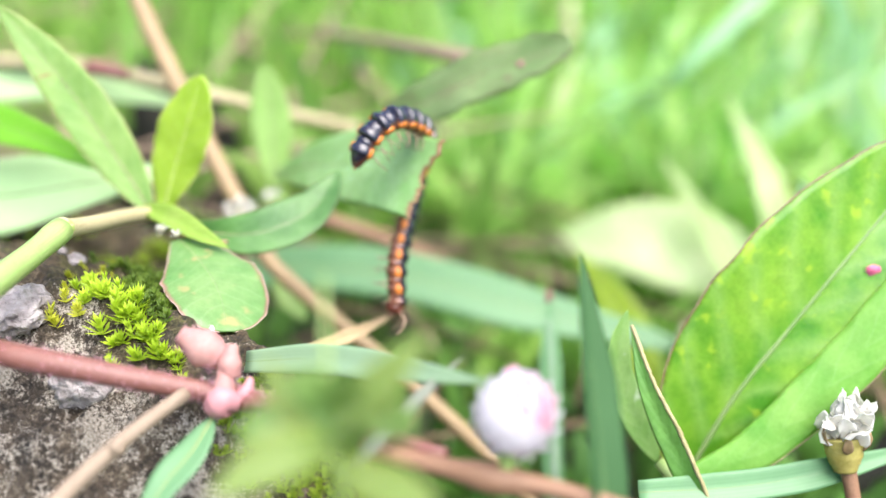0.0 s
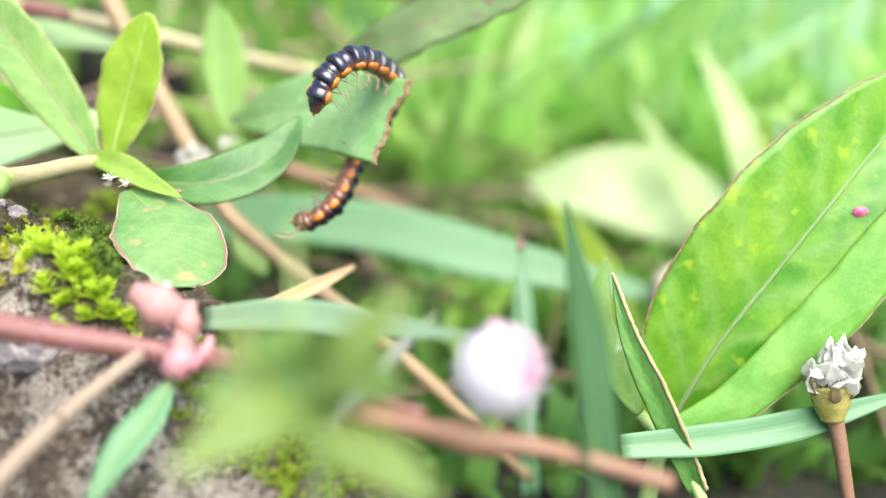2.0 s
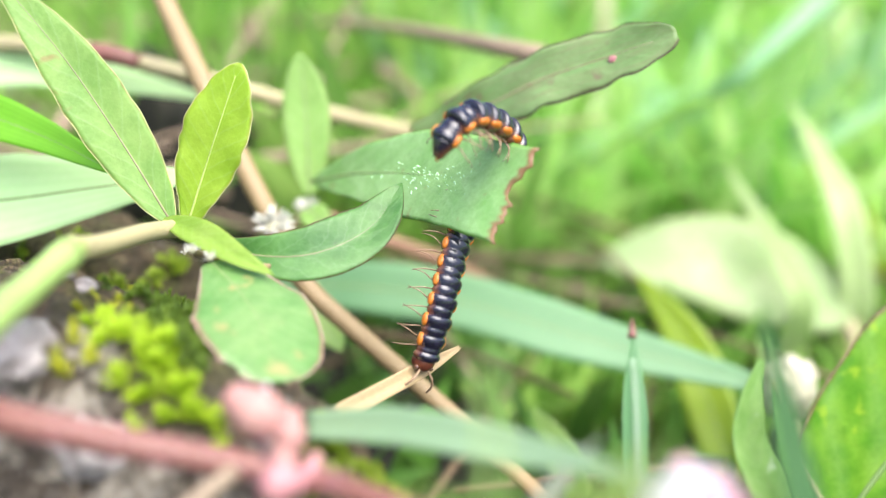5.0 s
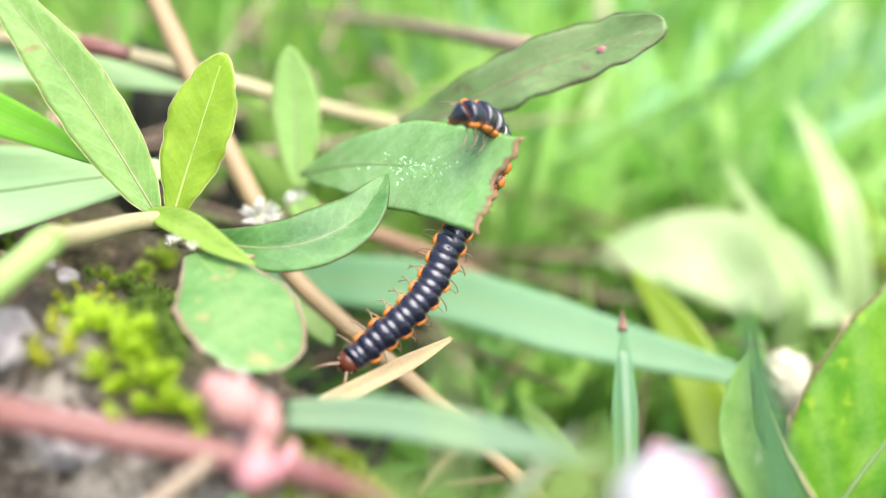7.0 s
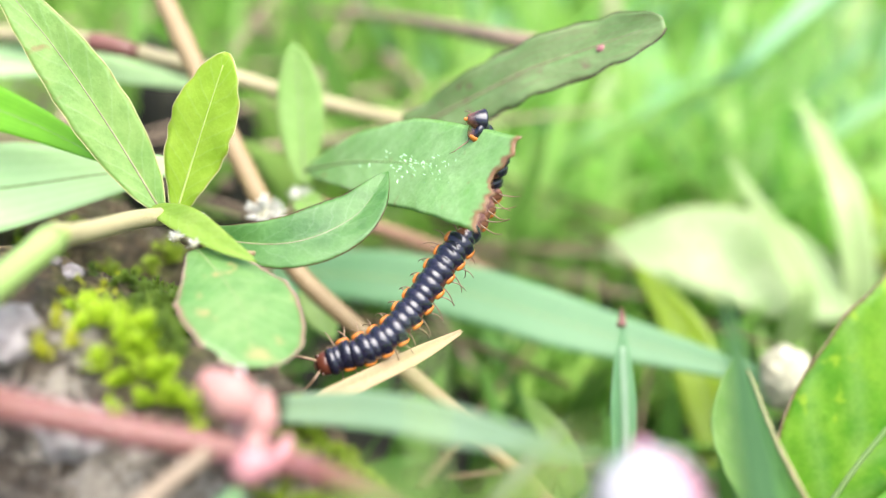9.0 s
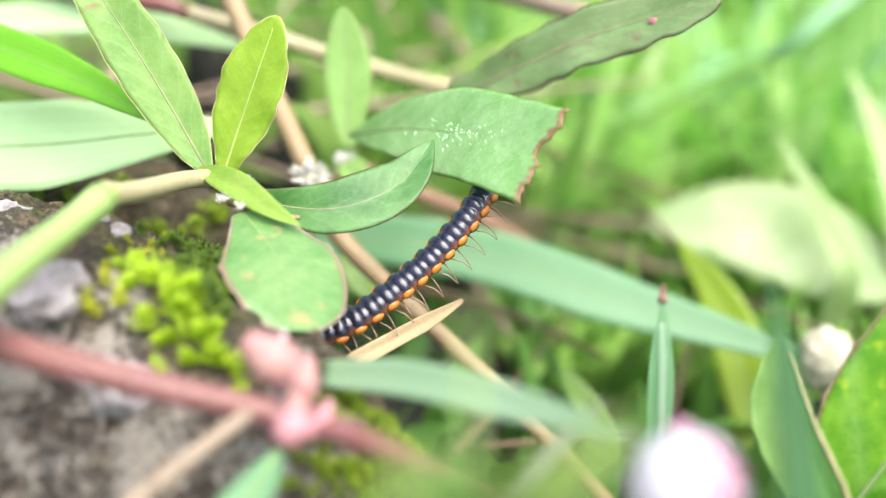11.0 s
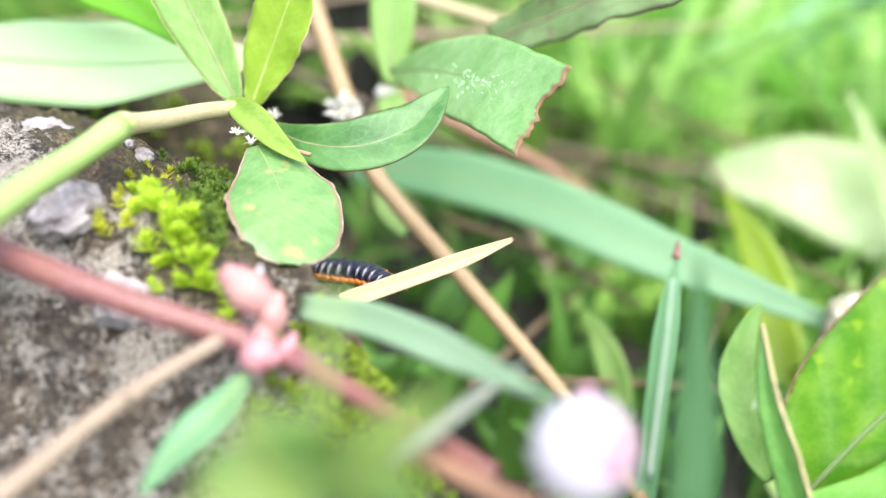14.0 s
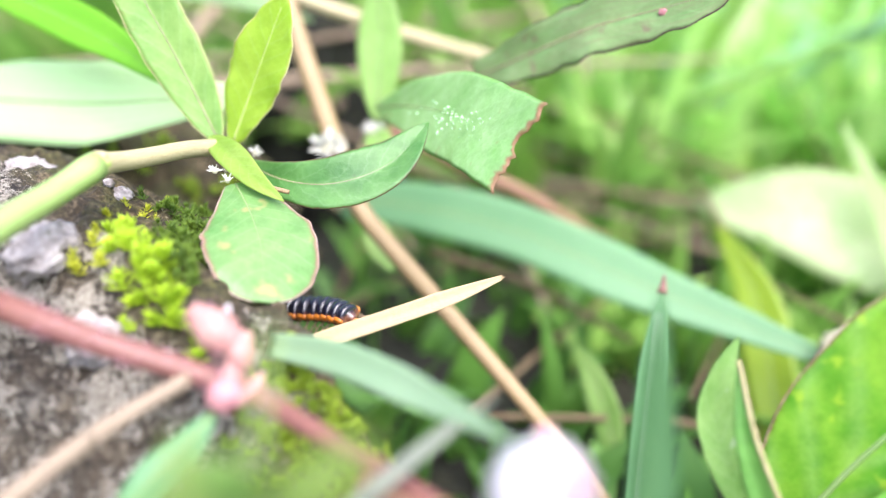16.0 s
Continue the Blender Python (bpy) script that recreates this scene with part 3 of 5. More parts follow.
FAR = Vector((-0.0670, 0.1430, 0.0280)), Vector((0.0300, 0.0180, 0.0225))


def far_height(x, y):
    """Height of the second, farther rock."""
    c, r = FAR
    return c.z + r.z * math.sqrt(max(0.0, 1 - ((x - c.x) / r.x) ** 2 - ((y - c.y) / r.y) ** 2))


def moss(spots, mat, label, seed, height=rock_height):
    rnd = random.Random(seed)
    bm = bmesh.new()
    for cx, cy, spread, count, size in spots:
        for _ in range(count):
            x, y = rnd.gauss(cx, spread), rnd.gauss(cy, spread)
            moss_shoot(bm, (x, y, height(x, y) - 0.0002), size * rnd.uniform(0.85, 1.45), rnd, size * rnd.uniform(0.5, 1.7))
    return tagged(part("moss", bm, mat), label, "moss", kind="stuff")


def pebble(at, size, seed, label):
    x, y = at[:2]
    return tagged(part("pebble", lump((x, y, rock_height(x, y) - size[2] * 0.2), size, 4, 0.32, 1.5, seed), PEBBLE), label, "pebble", "pebbles set in the rock")


ground()
rock()
BRIGHT_MOSS = [(-0.0391, 0.0980, 0.0007, 4, 0.0013), (-0.0370, 0.0955, 0.0008, 6, 0.0014), (-0.0347, 0.0932, 0.0010, 10, 0.0015), (-0.0325, 0.0916, 0.0009, 9, 0.0015),
               (-0.0303, 0.0905, 0.0008, 8, 0.0014), (-0.0280, 0.0893, 0.0006, 5, 0.0013), (-0.0340, 0.0897, 0.0005, 3, 0.0012)]
YELLOW_MOSS = [(-0.0412, 0.0926, 0.0004, 2, 0.0010), (-0.0412, 0.0958, 0.0003, 2, 0.0009), (-0.0388, 0.0930, 0.0004, 2, 0.0011), (-0.0416, 0.1003, 0.0003, 2, 0.0008),
               (-0.0401, 0.1044, 0.0003, 2, 0.0007), (-0.0396, 0.1090, 0.0003, 2, 0.0007), (-0.0385, 0.1094, 0.0003, 2, 0.0007), (-0.0405, 0.1030, 0.0018, 3, 0.0005)]
FAR_MOSS = [(-0.0460, 0.1385, 0.0006, 4, 0.0013), (-0.0560, 0.1370, 0.0012, 8, 0.0013), (-0.0500, 0.1345, 0.0010, 8, 0.0012), (-0.0620, 0.1340, 0.0014, 8, 0.0012), (-0.0445, 0.1420, 0.0010, 8, 0.0013)]
CARPET_MOSS = [(-0.0205, 0.0855, 0.0014, 70, 0.0007), (-0.0185, 0.0890, 0.0011, 50, 0.0007), (-0.0160, 0.0832, 0.0016, 90, 0.0007), (-0.0135, 0.0868, 0.0013, 70, 0.0007),
               (-0.0105, 0.0840, 0.0014, 70, 0.0007), (-0.0070, 0.0805, 0.0014, 60, 0.0007), (-0.0125, 0.0795, 0.0016, 60, 0.0007)]
DARK_MOSS = [(-0.0345, 0.0999, 0.0010, 22, 0.0009), (-0.0378, 0.1128, 0.0014, 16, 0.0009), (-0.0341, 0.1039, 0.0011, 26, 0.0009), (-0.0322, 0.0972, 0.0010, 22, 0.0010),
             (-0.0389, 0.1064, 0.0018, 12, 0.0008), (-0.0310, 0.0940, 0.0008, 12, 0.0011), (-0.0348, 0.1075, 0.0022, 60, 0.0006), (-0.0335, 0.1010, 0.0018, 50, 0.0006)]
tagged(part("rock", lump(FAR[0], FAR[1], 6, 0.10, 2.0, 31), ROCK), "dark brown mossy rock under the weed's upper stem", "rock")
moss(YELLOW_MOSS, MOSS_YELLOW, "scattered yellowing moss tufts on the rock", 5)
moss(CARPET_MOSS, MOSS_LOW, "low bright moss carpet on the rock's sloping edge", 6)
moss(BRIGHT_MOSS, MOSS, "bright yellow-green star moss on the rock", 3)
moss(FAR_MOSS, MOSS_LOW, "yellow-green moss on the rock behind", 7, far_height)
moss(DARK_MOSS, MOSS_DARK, "dark green moss in the rock's hollows", 4)
pebble((-0.0434, 0.10570), (0.0013, 0.0010, 0.0010), 2, "small glittering white quartz grain in the rock")
pebble((-0.0446, 0.10560), (0.0006, 0.0005, 0.0005), 3, "small glittering white quartz grain in the rock")
pebble((-0.0380, 0.0886), (0.0034, 0.0026, 0.0026), 5, "rounded whitish pebble set in the rock")
pebble((-0.0451, 0.0935), (0.0030, 0.0042, 0.0022), 7, "pale stone crust on the rock's ridge")
pebble((-0.05850, 0.11150), (0.0030, 0.0024, 0.0017), 8, "small pale stone on the rock")


# ---- the weed with the leaf rosette ----
FACE = (0, -0.9, 0.42)
weed = thing("weed_plant", "green weed with a rosette of lance-shaped leaves and small white flowers", "plant", at=(-0.04986, 0.09053, 0.05806))
part("stem", tube([(-0.04408, 0.06392, 0.06866), (-0.04407, 0.076, 0.06689), (-0.04361, 0.08705, 0.06598), (-0.04287, 0.09405, 0.0656), (-0.04157, 0.09929, 0.06609)], 0.00169, 0.00127, bulges=[(0.97, 0.15, 0.05)]), STEM_GREEN, weed, "pale green lower stem")
part("joint", tube([(-0.04208, 0.09815, 0.06579), (-0.04167, 0.09925, 0.06599), (-0.04126, 0.10022, 0.06592)], 0.00121, 0.00101, n=12, sides=14, bulges=[(0.5, 0.22, 0.25)], rough=0.02), STEM_LIME, weed, "swollen yellowish green joint")
part("stem", tube([(-0.04178, 0.09927, 0.06604), (-0.04042, 0.10547, 0.06395), (-0.03882, 0.11243, 0.06195), (-0.03685, 0.1186, 0.05981)], 0.00106, 0.00096, bulges=[(0.02, 0.3, 0.05)]), STEM_PALE, weed, "straw-coloured upper stem")
leaf(weed, [(-0.03811, 0.11984, 0.05939), (-0.04343, 0.12238, 0.06792), (-0.04925, 0.12433, 0.07671), (-0.05593, 0.12601, 0.08493)], 0.00672, LEAF, rib=RIB_PINK, rib_r=0.00015, normal=(0.25, -0.85, 0.42), fold=0.16, wave=0.035, n=40, m=12, seed=1, rims=RIM_TAN, rim_r=0.00006)
leaf(weed, [(-0.03653, 0.11997, 0.05967), (-0.03483, 0.12166, 0.06484), (-0.03276, 0.12297, 0.07071), (-0.0308, 0.12484, 0.07626)], 0.00758, LEAF_BRIGHT, rib=STEM_LIME, rib_r=0.00018, profile="ovate", normal=(-0.25, -0.9, 0.3), fold=0.12, wave=0.05, n=40, m=12, seed=2, rims=RIM_TAN, rim_r=0.00006)
leaf(weed, [(-0.03546, 0.11865, 0.05837), (-0.02833, 0.11391, 0.05897), (-0.02213, 0.11344, 0.05951), (-0.01662, 0.1164, 0.06124), (-0.01341, 0.12143, 0.06435)], 0.00670, LEAF_DEEP, rib=RIB_PINK, rib_r=0.00012, profile="spoon", normal=(-0.15, -0.75, 0.6), fold=0.2, wave=0.02, n=40, m=12, seed=3)
leaf(weed, [(-0.03868, 0.11839, 0.06089), (-0.0332, 0.11229, 0.06166), (-0.02904, 0.10852, 0.06125), (-0.02538, 0.10666, 0.06036)], 0.00323, LEAF_LIME, rib=None, normal=(0.1, -0.6, 0.8), fold=0.35, seed=4)
leaf(weed, [(-0.0318, 0.1092, 0.0603), (-0.0285, 0.1050, 0.0594), (-0.0255, 0.1003, 0.0579), (-0.0236, 0.0950, 0.0557)], 0.0114, LEAF_PINKEDGE, rib_r=0.00014, profile="spatula", normal=(0.42, -0.56, 0.66), fold=0.08, wave=0.022, curl=0.10, n=48, m=14, seed=5, rims=RIM_ROSE, rim_r=0.00005, label="drooping blunt leaf with a pink nibbled edge")
part("sprout", tube([(-0.03472, 0.11511, 0.05848), (-0.03027, 0.11127, 0.05948), (-0.02629, 0.11051, 0.05938)], 0.00042, 0.00024, n=10), STALK, weed)


def floret(plant, at, size, count, seed):
    """A small head of pointed white bracts round a green heart."""
    rnd = random.Random(seed)
    heart = part("floret", lump(at, (size * 0.35, size * 0.35, size * 0.35), 2, 0.1, 1.0, seed), CREAM, plant, "tiny white papery flower")
    first = None
    for k in range(count):
        a, e = rnd.uniform(0, 6.283), rnd.uniform(0.0, 1.2)
        d = Vector((math.cos(a) * math.cos(e), math.sin(a) * math.cos(e), math.sin(e)))
        if first is None:
            first = part("petal", blade([(0, 0, 0), (size * 0.5, 0, 0), (size, 0, size * 0.08)], size * 0.22, profile="lance", normal=(0, 0, 1), fold=0.3, thick=size * 0.03, n=7, m=4, seed=seed), PETAL_WHITE, heart)
            ob = first
        else:
            ob = new("petal", first.data)
            ob.parent = heart
        y = d.orthogonal().normalized()
        m = Matrix((d, y, d.cross(y))).transposed().to_4x4()
        m.translation = Vector(at)
        ob.matrix_basis = m
    return heart


floret(weed, (-0.03422, 0.12074, 0.05825), 0.0011, 14, 1)
floret(weed, (-0.03327, 0.10763, 0.06242), 0.0009, 10, 2)
floret(weed, (-0.03124, 0.10614, 0.06232), 0.0009, 10, 3)
floret(weed, (-0.03656, 0.11745, 0.05733), 0.0006, 8, 4)

# ---- the shoot behind, with the chewed leaf ----
shoot = thing("weed_shoot", "upright weed shoot with pale leaves and a white flower head", "plant", at=(-0.03334, 0.14845, 0.04078))
part("stem", tube([(-0.03346, 0.1479, 0.03652), (-0.0308, 0.14832, 0.04357), (-0.02705, 0.14865, 0.05043)], 0.00096, 0.00071), STEM_PALE, shoot)
leaf(shoot, [(-0.02668, 0.14778, 0.05164), (-0.02697, 0.14979, 0.05748), (-0.02742, 0.1521, 0.06397), (-0.02816, 0.15357, 0.0702)], 0.00648, LEAF_PALE, profile="ovate", normal=(0.1, -0.92, 0.3), fold=0.14, seed=11)
leaf(shoot, [(-0.02728, 0.14728, 0.05057), (-0.02542, 0.14425, 0.05023), (-0.02299, 0.14228, 0.04908)], 0.00397, LEAF_PALE, normal=(0, -0.7, 0.7), seed=12)
leaf(shoot, [(-0.02658, 0.14196, 0.03915), (-0.02419, 0.13938, 0.0367), (-0.02154, 0.13661, 0.03383)], 0.00452, LEAF, normal=(0.3, -0.85, 0.3), seed=13)
floret(shoot, (-0.02967, 0.13414, 0.05314), 0.0030, 30, 5)
floret(shoot, (-0.02699, 0.14704, 0.05006), 0.0022, 18, 6)

cl = leaf(shoot, [(-0.02586, 0.14386, 0.05554), (-0.01857, 0.13466, 0.0604), (-0.01064, 0.12487, 0.06402), (-0.00507, 0.11709, 0.06581), (-0.0014, 0.11182, 0.0668)], 0.01058, LEAF_TORN, profile="torn", normal=(-0.12, -0.82, 0.52), fold=0.06, wave=0.02, ragged=0.12, notch=0.20, n=44, m=22, seed=21, rib_to=0.7, label="broad green leaf with a torn brown end and white specks")


def specks(plant, corners, count, seed):
    rnd = random.Random(seed)
    a, b, c = (Vector(q) for q in corners)
    up = (b - a).cross(c - a).normalized()
    bm = bmesh.new()
    for _ in range(count):
        o = a + (b - a) * rnd.gauss(0.42, 0.2) + (c - a) * rnd.gauss(0.4, 0.2)
        r = rnd.uniform(0.00004, 0.00010)
        along = ((b - a).normalized() * rnd.uniform(-1, 1) + (c - a).normalized()).normalized()
        m = Matrix((along, up.cross(along), up)).transposed().to_4x4()
        m.translation = o
        bmesh.ops.create_icosphere(bm, subdivisions=2, radius=1, matrix=m @ Matrix.Diagonal((r * rnd.uniform(1.2, 4.0), r * rnd.uniform(0.7, 1.4), r * 0.35, 1)))
    for v in bm.verts:
        v.co += Vector((noise.noise(v.co * 9000), noise.noise(v.co * 9000 + Vector((5, 0, 0))), 0)) * 0.00006
    return part("specks", bm, DROP, plant, "whitish grazed specks on the leaf")


specks(cl, ((-0.017, 0.12834, 0.06378), (-0.00607, 0.12002, 0.06748), (-0.01258, 0.12077, 0.06292)), 70, 2)

pl = leaf(shoot, [(-0.01227, 0.14502, 0.0611), (-0.00552, 0.1415, 0.06585), (0.00237, 0.13831, 0.07132), (0.01051, 0.13585, 0.07527), (0.01733, 0.13316, 0.07872)], 0.0068, LEAF_PURPLE, rib=RIB_PINK, profile="oblong", normal=(0.15, -0.8, 0.55), fold=0.12, wave=0.12, n=72, m=12, seed=31, rims=RIM_DARK, rim_r=0.00011, rim_sides=(1,), label="purplish green leaf with a wavy dark edge")

part("spot", lump((0.01080, 0.13535, 0.07490), (0.0006, 0.0002, 0.0005), 3, 0.5, 1.5, 4), BUD_ROSE, pl, "rose-coloured spot")

# ---- stalks ----
stalk = thing("dead_stalk", "tall leaning light-brown dead stalk", "stalk", at=(0.01599, 0.11297, 0.01391))
part("stem", tube([(-0.05073, 0.16463, 0.08162), (-0.0475, 0.16035, 0.07553), (-0.03978, 0.15071, 0.06408), (-0.03167, 0.14108, 0.05265), (-0.02684, 0.136, 0.04637)], 0.00153, 0.00140, n=40, bulges=[(0.32, 0.12, 0.02), (0.99, 0.14, 0.03)]), STALK, stalk, "upper length of the stalk")
part("stem", tube([(-0.02716, 0.13636, 0.04683), (-0.02452, 0.134, 0.04361), (-0.00635, 0.12314, 0.03263), (0.0061, 0.11727, 0.02312), (0.01599, 0.11297, 0.01391)], 0.00132, 0.00099, n=40, bulges=[(0.01, 0.14, 0.03)]), STALK, stalk, "lower length of the stalk")
runner = thing("brown_runner", "pale straw-coloured creeping runner with a reddish-brown node", "stalk", at=(-0.08045, 0.17431, 0.06546))
part("stem", tube([(-0.08278, 0.17569, 0.06534), (-0.06175, 0.16759, 0.06644), (-0.05429, 0.16447, 0.0659), (-0.04052, 0.16435, 0.06255), (-0.02783, 0.16916, 0.05749), (-0.01211, 0.17641, 0.05151)], 0.00126, 0.00114, n=40, bulges=[(0.34, 0.30, 0.03)]), STEM_PALE, runner)
part("sheath", tube([(-0.05942, 0.16426, 0.06699), (-0.05595, 0.16345, 0.06678), (-0.05268, 0.16307, 0.06597)], 0.00150, 0.00125, n=10), STEM_PINK, runner, "reddish-brown sheath at the node")
back_stem = thing("fallen_stalk", "thin reddish-brown stem lying in the grass", "stalk", at=(0.00819, 0.17355, 0.02076))
part("stem", tube([(-0.03039, 0.1686, 0.04092), (-0.01931, 0.16695, 0.03737), (-0.00689, 0.16867, 0.03184), (0.0082, 0.17129, 0.02208)], 0.00130, 0.00116, n=30), STEM_ORANGE, back_stem)

# ---- the pink creeping stem in front, with the white flower head ----
creeper = thing("creeping_plant", "creeping weed with reddish hairy stem and round white flower head", "plant", at=(-0.05607, 0.09493, 0.05518))
part("stem", tube([(-0.05117, 0.08483, 0.06121), (-0.04255, 0.08237, 0.06056), (-0.03278, 0.08157, 0.05884), (-0.02127, 0.0823, 0.05579), (-0.01521, 0.07906, 0.05653), (-0.00688, 0.07485, 0.05674), (0.00029, 0.07126, 0.05673)], 0.00140, 0.00075, n=50, bulges=[(0.58, 0.3, 0.03)]), STEM_PINK, creeper, "reddish hairy stem")
part("stem", tube([(-0.00729, 0.07324, 0.05636), (-0.00317, 0.07118, 0.05655), (0.00316, 0.06845, 0.05684), (0.01012, 0.06631, 0.05688), (0.01903, 0.06358, 0.05564)], 0.00090, 0.00071, n=40, bulges=[(0.45, 0.75, 0.1)], rough=0.03), STEM_ORANGE, creeper, "orange-brown older stem")
part("node", lump((-0.02132, 0.08189, 0.05553), (0.0015, 0.0014, 0.0018), 3, 0.2, 1.5, 3), BUD_PINK, creeper, "pink swollen node")


def bud(plant, line, r, mat, label="", seed=0):
    """A plump closed bud with a few shallow folds."""
    part("bud", tube(line, r * 0.55, r * 0.4, n=16, sides=14, bulges=[(0.45, 0.85, 0.33)], rough=0.05, seed=seed), mat, plant, label)


bud(creeper, [(-0.02175, 0.08384, 0.05909), (-0.0237, 0.08434, 0.06016), (-0.02576, 0.08483, 0.06122)], 0.00215, BUD_PINK, "plump pale pink bud", 1)
bud(creeper, [(-0.02051, 0.08249, 0.05773), (-0.0208, 0.08311, 0.05905), (-0.02058, 0.08437, 0.06022)], 0.00135, BUD_PINK, "", 2)
bud(creeper, [(-0.0213, 0.08106, 0.0556), (-0.02117, 0.08194, 0.05748), (-0.02150, 0.08290, 0.05880)], 0.00120, BUD_PINK, "", 3)
bud(creeper, [(-0.02229, 0.08449, 0.05894), (-0.02248, 0.08507, 0.06019), (-0.02301, 0.08628, 0.06125)], 0.00047, PETAL, "pale translucent bud tip", 4)
bud(creeper, [(-0.02239, 0.08063, 0.05529), (-0.02094, 0.08054, 0.05633), (-0.01966, 0.08062, 0.05588)], 0.00175, BUD_ROSE, "rose-coloured swollen joint", 5)
bud(creeper, [(-0.02007, 0.08084, 0.05574), (-0.01901, 0.08167, 0.05689), (-0.01875, 0.08248, 0.05771)], 0.00083, BUD_ROSE, "", 6)
leaf(creeper, [(-0.02219, 0.08032, 0.05463), (-0.02361, 0.07676, 0.05314), (-0.02554, 0.07332, 0.05191), (-0.02757, 0.06931, 0.04947)], 0.00346, GRASS_BLUE, rib=RIB, normal=(-0.3, -0.85, 0.45), profile="lance", seed=41)
def hairs(plant, line, r, count, seed):
    """Short pale hairs standing off a stem."""
    rnd = random.Random(seed)
    p = spline(line, 60)
    bm = bmesh.new()
    for _ in range(count):
        k = rnd.randrange(58)
        tg = (p[k + 1] - p[k]).normalized()
        o = p[k].lerp(p[k + 1], rnd.random())
        d = Vector((rnd.gauss(0, 1), rnd.gauss(0, 1), rnd.gauss(0, 1)))
        d = (d - tg * d.dot(tg)).normalized()
        w = d.cross(tg) * 0.00004
        root, tip = o + d * r * 0.9, o + d * (r + rnd.uniform(0.0003, 0.0009)) + tg * rnd.uniform(-0.0003, 0.0003)
        v = [bm.verts.new(q) for q in (root - w, root + w, root + tg * 0.00006, tip)]
        for f in ((0, 1, 3), (1, 2, 3), (2, 0, 3)):
            bm.faces.new([v[i] for i in f])
    part("hairs", bm, PETAL_PINK, plant, "fine pale hairs")["kind"] = "stuff"


hairs(creeper, [(-0.05117, 0.08483, 0.06121), (-0.04255, 0.08237, 0.06056), (-0.03278, 0.08157, 0.05884), (-0.02127, 0.0823, 0.05579), (-0.01521, 0.07906, 0.05653)], 0.00116, 700, 5)
hairs(creeper, [(-0.0213, 0.08106, 0.0556), (-0.0212, 0.0825, 0.0578), (-0.0224, 0.0839, 0.0595), (-0.02576, 0.08483, 0.06122)], 0.0013, 260, 6)
sprig = thing("front_sprig", "small yellow-green sprig close to the lens", "plant", at=(-0.00606, 0.05081, 0.06516))
part("stem", tube([(-0.00606, 0.05081, 0.06516), (-0.00717, 0.05331, 0.07051), (-0.00769, 0.05636, 0.07552), (-0.00807, 0.05989, 0.08001)], 0.00033, 0.00018, n=20), STEM_GREEN, sprig)
leaf(sprig, [(-0.0071, 0.05324, 0.0719), (-0.00516, 0.05299, 0.07445), (-0.00298, 0.05342, 0.07691), (-0.00086, 0.05432, 0.07884)], 0.00268, LEAF_OLIVE, rib=RIB, normal=(-0.2, -0.8, 0.55), seed=42)
leaf(sprig, [(-0.00695, 0.05346, 0.07085), (-0.00901, 0.05117, 0.07209), (-0.0116, 0.04967, 0.07194), (-0.01407, 0.04775, 0.0709)], 0.00326, LEAF_OLIVE, rib=RIB, normal=(0.2, -0.8, 0.55), seed=43)
leaf(sprig, [(-0.00709, 0.05424, 0.07252), (-0.00847, 0.05323, 0.07343), (-0.01, 0.05322, 0.07494), (-0.01107, 0.05413, 0.07689)], 0.00232, LEAF_OLIVE, rib=RIB, normal=(0.1, -0.8, 0.55), seed=45)
leaf(sprig, [(-0.00673, 0.05246, 0.07024), (-0.00475, 0.05042, 0.07049), (-0.00223, 0.04893, 0.07037), (0.00054, 0.04689, 0.06905)], 0.00298, LEAF_OLIVE, rib=RIB, normal=(0.1, -0.8, 0.55), seed=46)
for k, (a, r) in enumerate(((0.4, 0.0052), (1.3, 0.0040), (2.2, 0.0046), (3.3, 0.0056), (4.1, 0.0048), (5.0, 0.0044), (5.8, 0.0050))):
    o = Vector((-0.0068, 0.0538, 0.0722 + 0.0004 * k))
    d = Vector((math.cos(a), -0.30 + 0.1 * (k % 3), 0.8 * math.sin(a))) * 1.15 * r
    leaf(sprig, [o + 0.12 * d, o + 0.45 * d + Vector((0, 0, 0.0004)), o + 0.75 * d + Vector((0, 0, 0.0003)), o + d], 0.0026 + 0.0002 * (k % 4), LEAF_SHADY, rib=None, normal=(0.1 * (k % 3 - 1), -0.8, 0.55), seed=140 + k)


